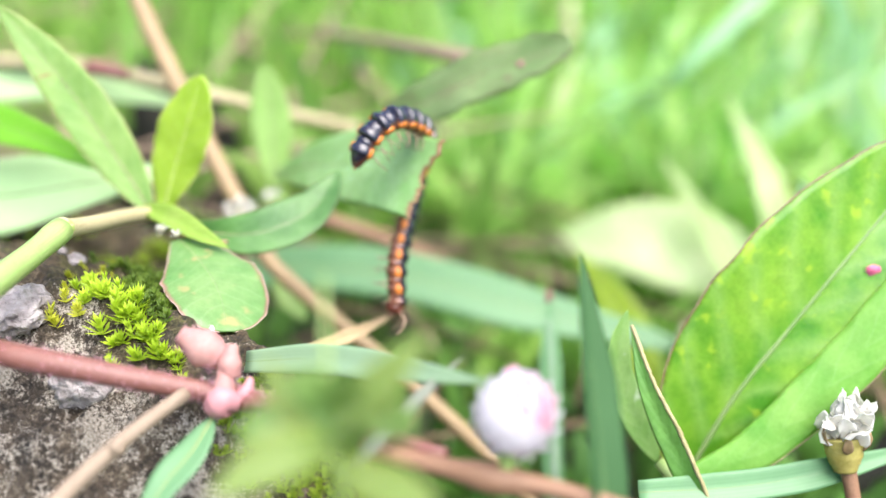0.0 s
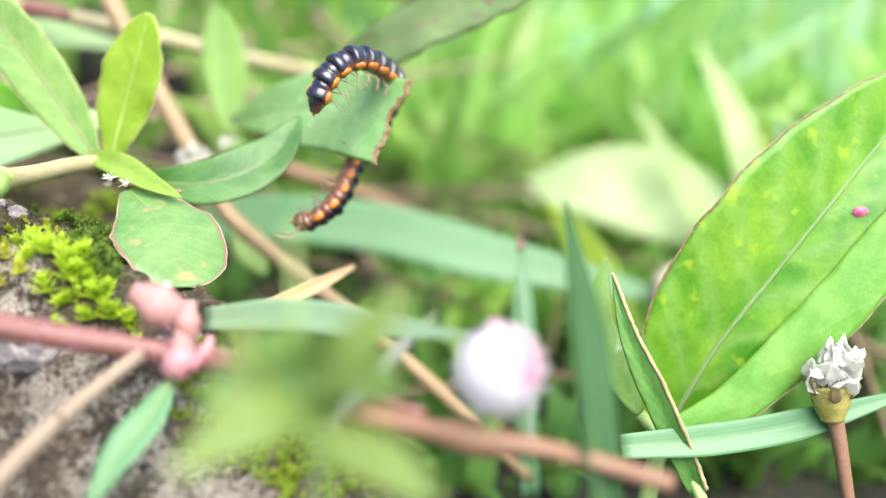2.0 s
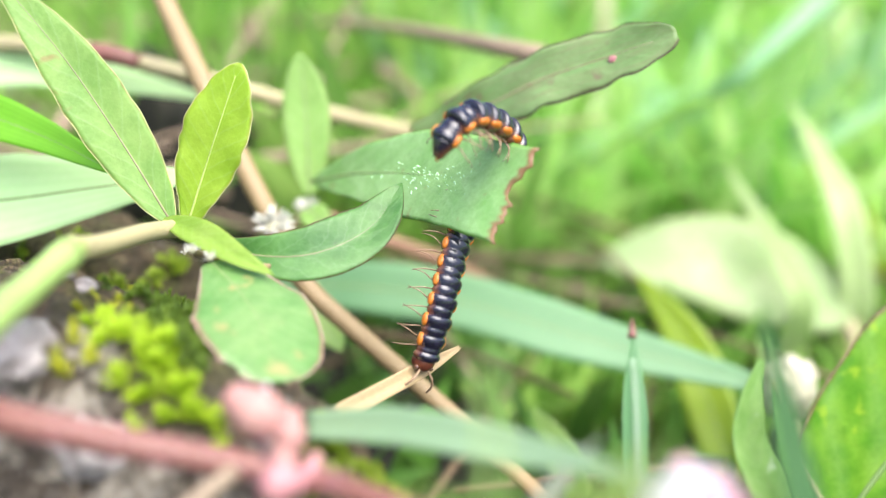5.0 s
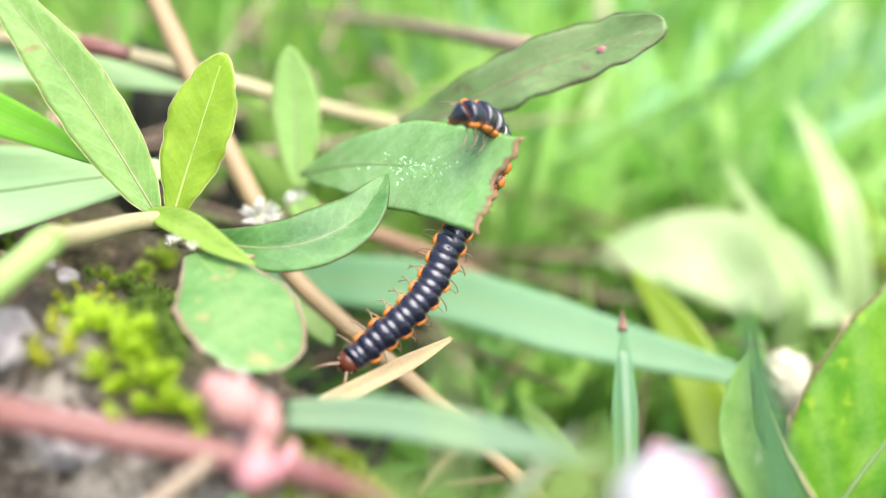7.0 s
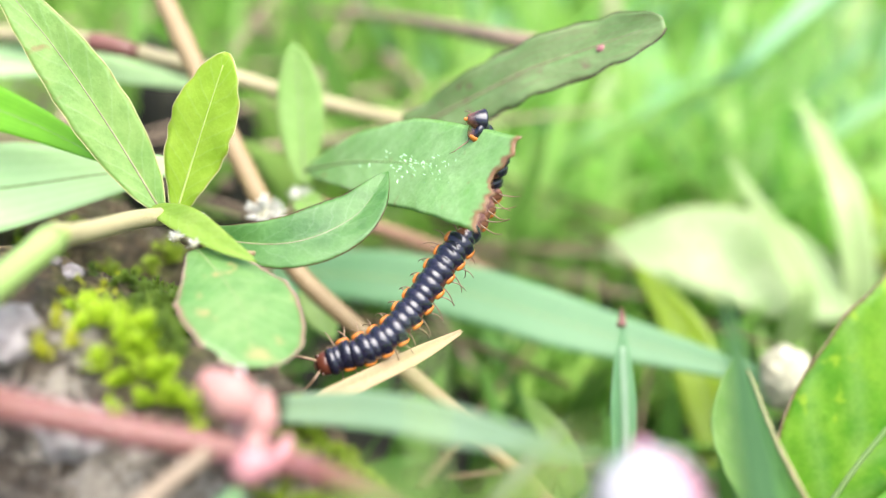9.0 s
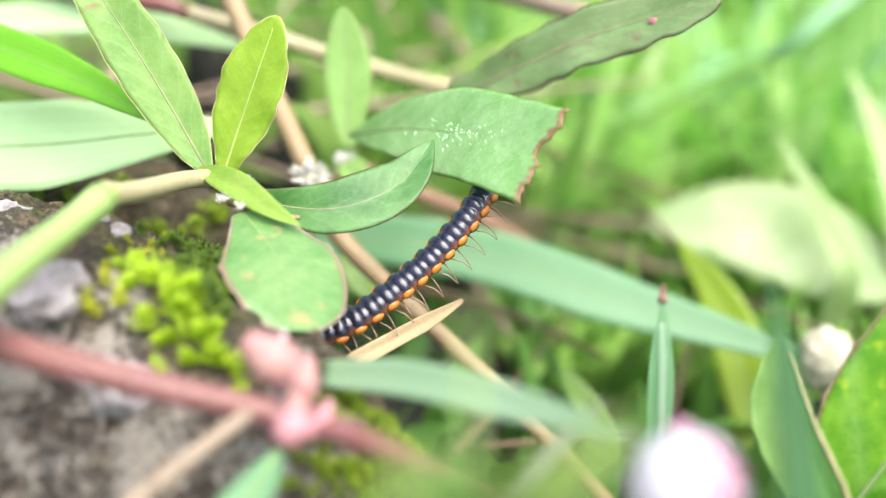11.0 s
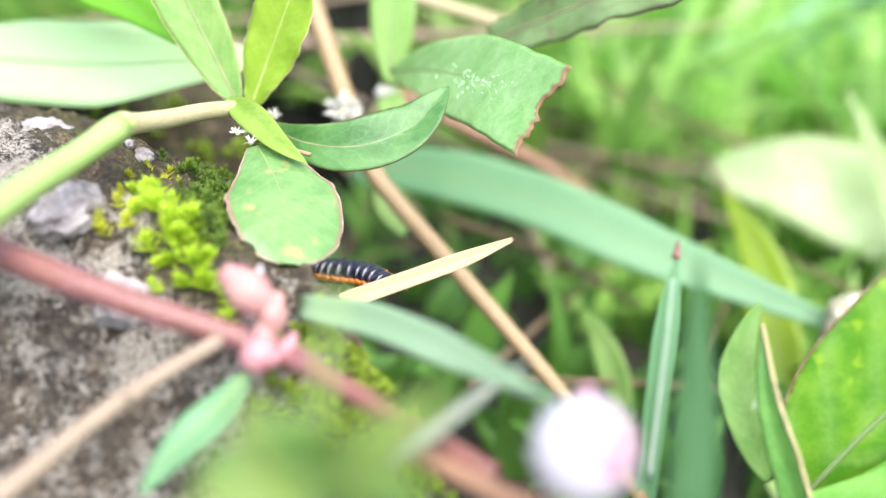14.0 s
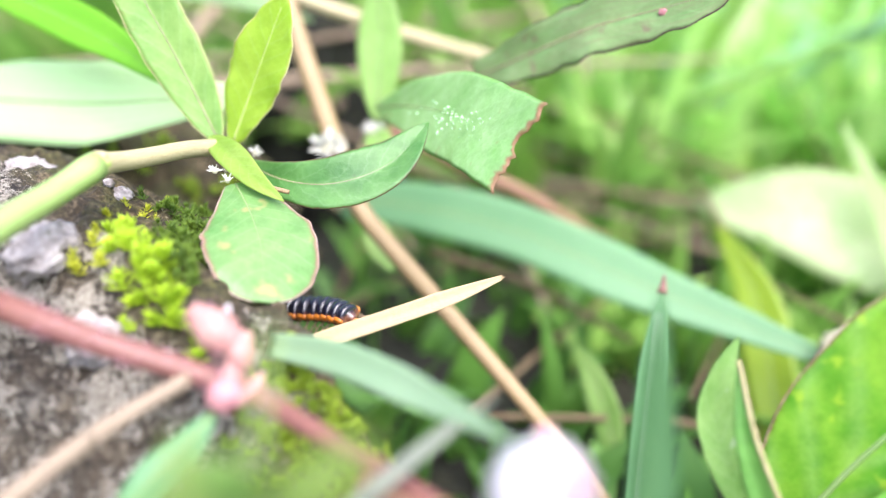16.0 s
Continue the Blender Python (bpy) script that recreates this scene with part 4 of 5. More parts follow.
def flower_head(plant, at, r):
    """A round head of overlapping papery bracts."""
    rnd = random.Random(8)
    o = Vector(at)
    head = part("flower_head", lump(at, (r * 0.9, r * 0.9, r * 0.95), 3, 0.06, 2.0, 2), PETAL, plant, "round white flower head with a pink flush")
    up = Vector((0.1, -0.1, 1)).normalized()
    petal = bmesh.new()
    uvl = petal.loops.layers.uv.verify()
    g = [[petal.verts.new((r * 0.2 * w * math.sin(math.pi * (0.15 + 0.8 * u)) , r * 0.62 * (u - 0.3), r * (0.05 + 0.14 * u * u - 0.05 * w * w))) for w in (-1, -0.4, 0.4, 1)] for u in (0, 0.3, 0.6, 0.85, 1)]
    for a, b in zip(g, g[1:]):
        for k in range(3):
            petal.faces.new((a[k], a[k + 1], b[k + 1], b[k]))
    first = part("bract", petal, PETAL, head)
    meshes = [first.data, first.data.copy()]
    meshes[1].materials[0] = PETAL_PINK
    n = 84
    for k in range(n):
        z = 1 - 2 * (k + 0.5) / n
        a = k * 2.39996
        d = Vector((math.cos(a) * math.sqrt(1 - z * z), math.sin(a) * math.sqrt(1 - z * z), z))
        t = up - d * up.dot(d)
        t = t.normalized() if t.length > 0.15 else d.orthogonal().normalized()
        s = t.cross(d)
        pink = d.dot(Vector((0.55, -0.35, 0.75)).normalized()) > 0.6
        ob = first if k == 0 else new("bract", meshes[1 if pink else 0])
        ob.parent = head
        m = Matrix((s, t, d)).transposed().to_4x4()
        m.translation = o + d * r * 0.84
        ob.matrix_basis = m @ Matrix.Rotation(rnd.uniform(-0.15, 0.15), 4, "Z")
    return head


flower_head(creeper, (0.00618, 0.06953, 0.06224), 0.00359)
part("stem", tube([(0.00571, 0.06843, 0.05988), (0.00528, 0.06816, 0.05777), (0.00484, 0.06828, 0.05649)], 0.00076, n=8), STEM_GREEN, creeper)
part("bud", lump((0.00594, 0.07261, 0.06423), (0.0008, 0.0008, 0.0008), 2, 0.2, 1.0, 5), PETAL_PINK, creeper)
grey = thing("narrow_leaf", "narrow purplish-grey leaf leaning over the creeping stem", "leaf", at=(-0.00768, 0.06894, 0.0579))
leaf(grey, [(-0.00762, 0.06877, 0.05754), (-0.00491, 0.07107, 0.05939), (-0.0019, 0.07464, 0.06089), (0.00188, 0.07832, 0.06263)], 0.00127, LEAF_GREY, rib=None, profile="blade", normal=(-0.3, -0.85, 0.4), seed=44)

# ---- the big leaf and the withered flower ----
big = thing("broad_leaf_plant", "broad bright green leaf with pale veins and a thin dark edge", "plant", at=(0.02886, 0.09728, 0.02947))
bl = leaf(big, [(0.02871, 0.09764, 0.03178), (0.03398, 0.09943, 0.04331), (0.04025, 0.10185, 0.05157), (0.04955, 0.10662, 0.06181), (0.0622, 0.11487, 0.07335)], 0.02205, LEAF_BIG, rib=RIB_GREY, rib_r=0.00042, normal=(0.05, -0.92, 0.38), fold=0.1, far=0.70, far_fold=0.28, wave=0.022, n=64, m=16, seed=51, rims=RIM_BROWN, rim_r=0.00010, rim_sides=(0,))
# the light on this bent edge is put into its brighter green
leaf(big, [(0.02866, 0.0932, 0.03626), (0.03551, 0.09426, 0.03996), (0.04303, 0.09672, 0.04605), (0.04807, 0.09878, 0.05078), (0.05236, 0.10085, 0.05529), (0.05937, 0.10375, 0.06192), (0.06562, 0.10651, 0.06811)], 0.0062, LEAF_FOLD, rib=None, normal=(-0.158, -0.832, 0.531), fold=0.0, curl=0.12, wave=0.03, profile="oblong", n=52, m=10, seed=52, label="bent-down lower edge of the leaf, its brighter light painted in", rims=RIM_BROWN, rim_r=0.00008, rim_sides=(1,))
part("spot", lump((0.05019, 0.10420, 0.05857), (0.0009, 0.0004, 0.0007), 3, 0.4, 1.5, 3), MAGENTA, bl, "magenta spot")
part("stem", tube([(0.02905, 0.09787, 0.03228), (0.02747, 0.09552, 0.0257), (0.02539, 0.08995, 0.01375)], 0.00110, n=10), STEM_GREEN, big)
withered = thing("withered_flower", "withered white flower in a yellowish cup on a reddish stem", "flower", at=(0.0464, 0.08739, 0.03287))
part("calyx", tube([(0.04525, 0.09080, 0.04000), (0.04515, 0.09140, 0.04130), (0.04505, 0.09205, 0.04270), (0.04500, 0.09245, 0.04350)], 0.00120, 0.00235, n=16, sides=20, bulges=[(0.45, 0.12, 0.25)], rough=0.05), CUP, withered, "yellowish dry cup")
wr = random.Random(12)
for k in range(44):
    a, e = k * 2.4, wr.uniform(0.75, 1.52)
    o = Vector((0.0450, 0.0924, 0.0432))
    d = Vector((math.cos(a) * math.cos(e), math.sin(a) * math.cos(e), 0.85 * math.sin(e) + 0.1)) * wr.uniform(0.0030, 0.0062)
    bend = Vector((wr.uniform(-1, 1), wr.uniform(-1, 1), wr.uniform(-1, 1))) * 0.0009
    part("petal", blade([o + d * 0.2, o + d * 0.65 + bend, o + d - 0.8 * bend], wr.uniform(0.0014, 0.0022), profile="oval", normal=(wr.uniform(-1, 1), -0.8, wr.uniform(-1, 1)), fold=0.25, wave=0.25, thick=0.00004, n=14, m=8, seed=k), PETAL_WHITE, withered)
for k in range(6):
    a = k * 1.05 + 0.3
    c = Vector((math.cos(a), math.sin(a), 0))
    part("sepal", blade([Vector((0.0450, 0.0920, 0.0430)) + c * 0.0021, Vector((0.0450, 0.0924, 0.0442)) + c * 0.0027, Vector((0.0450, 0.0928, 0.0453)) + c * wr.uniform(0.0024, 0.0030)], 0.0012, profile="lance", normal=(c.x, c.y, 0.3), fold=0.3, wave=0.1, n=10, m=4, seed=k), SEPAL, withered)
part("stem", tube([(0.04513, 0.09169, 0.04208), (0.04596, 0.08981, 0.03805), (0.04735, 0.08632, 0.03057)], 0.00095, 0.00063, n=14), STEM_ORANGE, withered)
cream = thing("cream_bud", "small cream-coloured dry flower bud on a thin stem", "flower", at=(0.04099, 0.12439, 0.01378))
part("bud", lump((0.04229, 0.1415, 0.02600), (0.0038, 0.0034, 0.0050), 4, 0.2, 1.5, 13), CREAM, cream)
part("stem", tube([(0.04262, 0.14048, 0.02367), (0.04392, 0.13671, 0.01559), (0.04551, 0.13083, 0.00299)], 0.00068, n=10), STEM_PALE, cream)


# ---- single grass blades ----
def grass_blade(ctrl, width, mat, label, **kw):
    g = thing("grass_blade", label, "grass blade", "single grass blades", at=ctrl[0])
    kw.setdefault("profile", "blade")
    part("blade", blade(ctrl, width, **kw), mat, g)
    nh = Vector(kw["normal"]).normalized()
    part("midrib", tube([q + nh * 0.00005 for q in spline(ctrl, 12)[:11]], width * 0.022, width * 0.010, n=18, sides=6), RIB, g)
    return g


grass_blade([(-0.08186, 0.14168, 0.06931), (-0.06398, 0.13365, 0.06747), (-0.05453, 0.12994, 0.06567), (-0.04433, 0.12449, 0.06321)], 0.00560, GRASS_RICH, "deep green grass blade beside the weed", normal=(0, -0.75, 0.65), seed=61)
grass_blade([(-0.08903, 0.13931, 0.05193), (-0.064, 0.13275, 0.05631), (-0.05029, 0.13116, 0.05906), (-0.03788, 0.13196, 0.06077)], 0.0128, GRASS_PALE, "wide pale green grass blade behind the weed", normal=(0, -0.65, 0.76), fold=0.04, seed=62)
grass_blade([(-0.09622, 0.17409, 0.05884), (-0.07154, 0.17133, 0.06216), (-0.05454, 0.16803, 0.06123), (-0.04188, 0.16576, 0.05944)], 0.00611, GRASS_PALE, "pale grass blade lying behind the weed", normal=(0, -0.7, 0.7), seed=63)
grass_blade([(-0.03623, 0.16116, 0.03112), (-0.02121, 0.15886, 0.03232), (-0.00503, 0.15571, 0.03174), (0.01485, 0.14995, 0.02861), (0.03545, 0.14437, 0.02586), (0.04567, 0.14194, 0.02374)], 0.00882, GRASS_BLUE, "long arching bluish-green grass blade", profile="blade", n=40, normal=(0.1, -0.75, 0.65), fold=0.06, seed=64)
grass_blade([(-0.0205, 0.0890, 0.0555), (-0.0125, 0.0850, 0.0583), (-0.0045, 0.0795, 0.0606), (0.0040, 0.0722, 0.0637)], 0.00300, GRASS_SILVER, "dull silvery green grass blade crossing before the rock", normal=(0, -0.75, 0.65), seed=65)
grass_blade([(0.01599, 0.11187, 0.01154), (0.0154, 0.11883, 0.02646), (0.01531, 0.12462, 0.0358), (0.01545, 0.1292, 0.04256)], 0.00380, GRASS_BLUE, "young folded grass tip with a reddish point", normal=(0.2, -0.95, 0.2), fold=0.5, seed=66, profile="spear")
part("grass_point", tube([(0.0154, 0.12847, 0.04161), (0.01545, 0.12914, 0.04242), (0.01537, 0.12971, 0.04364)], 0.00066, 0.00011, n=8, sides=8), STEM_PINK, bpy.data.objects["grass_blade.005"], "reddish dry point")
# one leaf in two greens: the half that faces the light is coloured paler
folded = thing("folded_leaf", "folded pale green leaf with a tan dry edge and whitish scars", "leaf", at=(0.0325, 0.0800, 0.0250))
leaf(folded, [(0.0305, 0.0880, 0.0330), (0.0262, 0.0912, 0.0420), (0.0228, 0.0945, 0.0490), (0.0213, 0.0985, 0.0545)], 0.0028, LEAF_ROLLED, rib=None, profile="blade", normal=(-0.35, -0.85, 0.4), fold=0.25, wave=0.03, n=30, m=8, seed=67, rims=RIM_BARK, rim_r=0.00026, rim_sides=(1,), label="dark rolled-up half with a dry tan edge")
leaf(folded, [(0.0250, 0.0945, 0.0385), (0.0222, 0.0962, 0.0438), (0.0203, 0.0982, 0.0478), (0.0204, 0.1000, 0.0512), (0.0215, 0.1022, 0.0545)], 0.0042, LEAF_LIGHT, rib=None, profile="lance", normal=(0.3, -0.75, 0.55), fold=0.15, wave=0.03, n=40, m=12, seed=68, label="lit half, painted paler, with whitish scars")
part("stem", tube([(0.0250, 0.0943, 0.0388), (0.0306, 0.0880, 0.0330), (0.0325, 0.0800, 0.0250)], 0.0007, n=10), STEM_GREEN, folded)
for dx, w in ((9, 2.2), (4, 1.3), (14, 1.2)):
    part("streak", tube([Vector(q) + Vector((0.00007 * (dx - 9), 0, 0)) for q in ((0.01613, 0.1136, 0.01771), (0.01579, 0.11798, 0.02711), (0.01561, 0.12237, 0.03466), (0.01532, 0.12628, 0.03998))], 0.00007 * w, 0.00003 * w, n=20, sides=6), RIB_WHITE, bpy.data.objects["grass_blade.005"], "white streak along the fold")
grass_blade([(0.01385, 0.06363, 0.05266), (0.01313, 0.06823, 0.05946), (0.01276, 0.07345, 0.0645), (0.01245, 0.07744, 0.06843), (0.01232, 0.0811, 0.07167)], 0.00384, GRASS_DARK, "broad dark green grass blade close by", normal=(0.5, -0.85, 0.2), fold=0.5, seed=69)
grass_blade([(0.0217, 0.08871, 0.03878), (0.03275, 0.09002, 0.03851), (0.04277, 0.09172, 0.03908), (0.05689, 0.0953, 0.04061)], 0.00347, GRASS_BLUE, "bluish-green grass blade lying low", normal=(0, -0.7, 0.7), fold=0.25, seed=70)
grass_blade([(0.03787, 0.14288, 0.00729), (0.03516, 0.15082, 0.01509), (0.03166, 0.16048, 0.0235), (0.02494, 0.16939, 0.03031)], 0.00800, GRASS_YELLOW, "bright yellow-green grass blade", normal=(-0.2, -0.9, 0.3), seed=71)
pale = thing("pale_leaf_plant", "pale yellow-green broad leaf in the grass", "plant", at=(0.06448, 0.18256, 0.00933))
leaf(pale, [(0.0695, 0.18225, 0.01482), (0.05621, 0.18755, 0.02004), (0.04162, 0.19285, 0.02217), (0.02288, 0.19506, 0.02076)], 0.01973, LEAF_FADED, normal=(-0.1, -0.7, 0.7), fold=0.1, seed=72)
part("stem", tube([(0.06892, 0.18235, 0.01503), (0.07067, 0.17732, 0.00425), (0.0695, 0.16845, -0.01478)], 0.00140, n=10), STEM_PALE, pale)
small = thing("small_leaf", "small pale folded leaf among the grass", "leaf", at=(0.01322, 0.13325, 0.00818))
leaf(small, [(0.01322, 0.13325, 0.00818), (0.01113, 0.13601, 0.01409), (0.00834, 0.1394, 0.01828), (0.00504, 0.14243, 0.02171)], 0.00515, LEAF_PALE, normal=(-0.3, -0.9, 0.2), seed=73)

DRY_BASE = (-0.0247, 0.09287, 0.04924)
dry = thing("dry_grass", "dry straw-coloured grass blade broken off at the end", "grass blade", at=DRY_BASE)
part("blade", blade([(-0.0247, 0.09287, 0.04924), (-0.01925, 0.0975, 0.04993), (-0.01243, 0.10286, 0.05066), (-0.00671, 0.10691, 0.05167), (-0.00205, 0.11028, 0.05273)], 0.00184, profile="straw", normal=(0.1, -0.75, 0.65), fold=0.3, ragged=0.6, n=26, m=8, seed=81), STRAW, dry)
twig = thing("dry_twig", "thin dry straw-coloured twig on the rock", "twig", at=(-0.02555, 0.07992, 0.05684))
part("stem", tube([(-0.02481, 0.08132, 0.05676), (-0.02905, 0.07636, 0.05535), (-0.03231, 0.0727, 0.05366), (-0.03626, 0.06727, 0.05125), (-0.04185, 0.05991, 0.04776)], 0.00069, 0.00110, n=24, sides=10, rough=0.06), TWIG, twig)
part("knot", lump((-0.02993, 0.0748, 0.05509), (0.0009, 0.0008, 0.0009), 3, 0.3, 1.5, 2), TWIG, twig)


# ---- blades at middle distance ----
def rooted(line):
    """Carries a blade's line down to the soil."""
    x, y, z = line[0]
    return [(x, y + 0.004, -0.002), (x, y + 0.002, 0.5 * z), *line]


grass_blade(rooted([(0.0705, 0.1840, 0.0180), (0.0673, 0.1900, 0.0340), (0.0658, 0.2030, 0.0405), (0.0639, 0.2174, 0.0465)]), 0.0062, LAWN_PALE, "bleached pointed grass blade behind the broad leaf", normal=(-0.2, -0.9, 0.3), seed=101)
grass_blade([(0.1150, 0.2620, -0.002), (0.1080, 0.2600, 0.0450), (0.0866, 0.2470, 0.0732), (0.0717, 0.2323, 0.0645), (0.0606, 0.2237, 0.0573), (0.0526, 0.2206, 0.0502), (0.0461, 0.2273, 0.0407), (0.0381, 0.2327, 0.0282)], 0.0062, LAWN_BLUE, "long arching bluish-white grass blade with a drooping tip", normal=(0.2, -0.9, 0.3), n=50, seed=102)
grass_blade(rooted([(0.05909, 0.23158, 0.0191), (0.06477, 0.23908, 0.02903), (0.07386, 0.24851, 0.04003), (0.08564, 0.26318, 0.05302)]), 0.01388, GRASS, "saturated green grass blade in the lawn", normal=(0.2, -0.9, 0.3), seed=103)
grass_blade(rooted([(0.05809, 0.17893, 0.02001), (0.05466, 0.18371, 0.02717), (0.05013, 0.18829, 0.03392), (0.04468, 0.19312, 0.0412)]), 0.00486, LAWN_PALE, "yellowish pale grass blade beside the pale leaf", normal=(-0.2, -0.9, 0.3), seed=104)
grass_blade(rooted([(0.11802, 0.25305, 0.00055), (0.11927, 0.26739, 0.01591), (0.12031, 0.28202, 0.02883), (0.12132, 0.2984, 0.04858)]), 0.01240, LAWN_PALE, "wide bleached grass blade in the lawn", normal=(-0.1, -0.9, 0.3), seed=105)
grass_blade(rooted([(0.05152, 0.26816, -0.00089), (0.04828, 0.2754, 0.01463), (0.04978, 0.28129, 0.02726), (0.05285, 0.2865, 0.03845)]), 0.01636, LAWN, "bright green grass blade in the lawn", normal=(0.1, -0.9, 0.3), seed=106)
grass_blade(rooted([(0.08753, 0.21247, 0.01195), (0.08334, 0.21911, 0.02005), (0.07961, 0.22597, 0.02552), (0.07393, 0.23114, 0.03046)]), 0.00769, GRASS_YELLOW, "yellow-green grass blade in the lawn", normal=(-0.1, -0.9, 0.3), seed=107)
grass_blade(rooted([(0.0386, 0.2565, 0.00795), (0.03312, 0.26699, 0.01814), (0.03318, 0.27731, 0.02796), (0.03542, 0.28967, 0.04217)]), 0.01283, LAWN_PALE, "bleached leaning grass blade in the lawn", normal=(0.1, -0.9, 0.3), seed=108)
grass_blade(rooted([(0.01947, 0.25619, 0.00727), (0.02281, 0.26655, 0.01718), (0.02782, 0.27649, 0.02621), (0.03652, 0.2885, 0.03966)]), 0.01196, GRASS, "green leaning grass blade in the lawn", normal=(0.1, -0.9, 0.3), seed=109)
grass_blade(rooted([(0.03025, 0.28475, 0.00394), (0.03529, 0.29829, 0.01758), (0.04374, 0.30882, 0.03093), (0.05736, 0.3229, 0.04575)]), 0.01514, LAWN_BLUE, "bluish grass blade far in the lawn", normal=(0.1, -0.9, 0.3), seed=110)
for line in ([(0.0390, 0.2850, 0.0040), (0.0380, 0.2870, 0.0200), (0.0372, 0.2900, 0.0380), (0.0366, 0.2920, 0.0540)], [(-0.08891, 0.31834, 0.01137), (-0.08684, 0.33431, 0.03023), (-0.08429, 0.34209, 0.04383), (-0.08281, 0.35126, 0.05735)], [(-0.07124, 0.33544, 0.01419), (-0.06993, 0.34889, 0.03074), (-0.06785, 0.35825, 0.04466), (-0.06735, 0.36686, 0.05696)]):
    dead = thing("dead_grass", "upright pinkish-tan dead grass stem in the lawn", "stalk", "dead stems in the lawn", at=(line[0][0], line[0][1] + 0.004, 0))
    part("stem", tube(rooted(line), 0.00236, 0.00177, n=24, sides=8, bulges=[(0.55, 0.15, 0.04)]), STEM_BLEACHED, dead)
for at, size in (((0.11005, 0.27832, 0.02089), 0.0032), ((0.10902, 0.27587, 0.01565), 0.0026), ((0.12874, 0.28005, -0.00616), 0.0022)):
    bloom = thing("meadow_flower", "small white flower in the lawn", "flower", "white flowers in the lawn", at=(at[0], at[1], 0))
    floret(bloom, at, size * 1.4, 16, 31)
    part("stem", tube([(at[0], at[1] + 0.002, 0), (at[0] + 0.001, at[1] + 0.001, 0.5 * at[2]), at], 0.0006, 0.0004, n=12, sides=6), STEM_GREEN, bloom)
stone = thing("pale_stone", "grey-mauve stone lying in the grass behind the weed", "stone", at=((-0.10845, 0.26838, 0.00882)[0], (-0.10845, 0.26838, 0.00882)[1], 0))
part("body", lump((-0.10924, 0.26968, 0.0116), (0.01441, 0.01062, 0.02276), 4, 0.3, 1.2, 21), STONE, stone)
# added dark body that stands in for the deep shade behind the rosette
tagged(part("shade_mound", lump((-0.0590, 0.2100, 0.018), (0.013, 0.010, 0.034), 5, 0.35, 1.4, 23), SOIL), "dark mound added in place of the shade between the weeds", "ground", kind="structure")
edge_leaf = thing("small_dark_leaf", "small dark green leaf behind the broad leaf", "leaf", at=(0.05652, 0.13512, 0.04601))
leaf(edge_leaf, [(0.0577, 0.13511, 0.04601), (0.05707, 0.13826, 0.04967), (0.05563, 0.1411, 0.05269), (0.05497, 0.14363, 0.05504)], 0.00538, LEAF_DEEP, normal=(-0.2, -0.9, 0.3), seed=111)
part("stem", tube([(0.05754, 0.13525, 0.04629), (0.05904, 0.13182, 0.03894), (0.05931, 0.12585, 0.02614)], 0.00061, n=10, sides=8), STEM_GREEN, edge_leaf)

# ---- lawn behind ----
def lawn(name, count, region, height, width, mat, label, seed, clear=True):
    """Many single blades in one sheet of grass."""
    rnd = random.Random(seed)
    verts, faces, uvs = [], [], []
    n = 7
    for _ in range(count):
        x, y = rnd.uniform(*region[0]), region[1][0] + (region[1][1] - region[1][0]) * rnd.random() ** 1.7
        if clear and 0.012 < x < 0.075 and 0.165 < y < 0.245 or abs(x + 0.058) < 0.012 and y < 0.215:
            continue
        L, w = rnd.uniform(*height), rnd.uniform(*width)
        a, lean = rnd.uniform(0, 6.283), rnd.uniform(0.15, 1.15)
        face = rnd.uniform(0, 6.283)
        side = Vector((math.cos(face), math.sin(face), 0))
        b0 = len(verts)
        for i in range(n):
            s = i / (n - 1)
            bend = lean * (0.35 + 0.65 * s)
            c = Vector((x + math.cos(a) * L * s * math.sin(bend), y + math.sin(a) * L * s * math.sin(bend), L * s * math.cos(bend * 0.9)))
            h = 0.5 * w * (min(1, 0.6 + s) * (1 - s ** 2.5) + 0.02)
            v = side.cross(Vector((0, 0, 1))) * h * 0.35
            verts += [c - side * h, c + v, c + side * h]
        for i in range(n - 1):
            for j in range(2):
                k = b0 + 3 * i + j
                faces.append((k, k + 1, k + 4, k + 3))
                uvs += [(i / n, j / 2), (i / n, (j + 1) / 2), ((i + 1) / n, (j + 1) / 2), ((i + 1) / n, j / 2)]
    me = bpy.data.meshes.new(name)
    me.from_pydata([tuple(v) for v in verts], [], faces)
    uv = me.uv_layers.new(name="uv")
    uv.data.foreach_set("uv", [q for p in uvs for q in p])
    me.polygons.foreach_set("use_smooth", [True] * len(faces))
    me.materials.append(mat)
    return tagged(new(name, me), label, "grass", kind="stuff")


lawn("lawn", 2000, ((-0.6, 0.9), (0.35, 1.0)), (0.07, 0.2), (0.006, 0.014), LAWN, "bright green lawn of broad grass blades", 91)
lawn("low_grass", 340, ((0.0, 0.2), (0.215, 0.36)), (0.02, 0.05), (0.003, 0.008), LAWN, "low green grass between the stalks", 92)
lawn("weed_bed", 640, ((-0.2, 0.03), (0.21, 0.42)), (0.02, 0.085), (0.004, 0.011), WEED, "green weeds and grass behind the rock", 94)
lawn("ground_weeds", 330, ((0.0, 0.09), (0.165, 0.26)), (0.008, 0.022), (0.003, 0.007), WEED, "short green weeds covering the soil", 196, clear=False)
lawn("bleached_grass", 80, ((0.08, 0.42), (0.30, 0.5)), (0.06, 0.17), (0.006, 0.013), LAWN_PALE, "bleached pale blades standing in the lawn", 195)
lawn("tall_grass", 70, ((-0.06, 0.42), (0.33, 0.52)), (0.08, 0.2), (0.007, 0.015), LAWN, "taller broad blades standing in the lawn", 295)
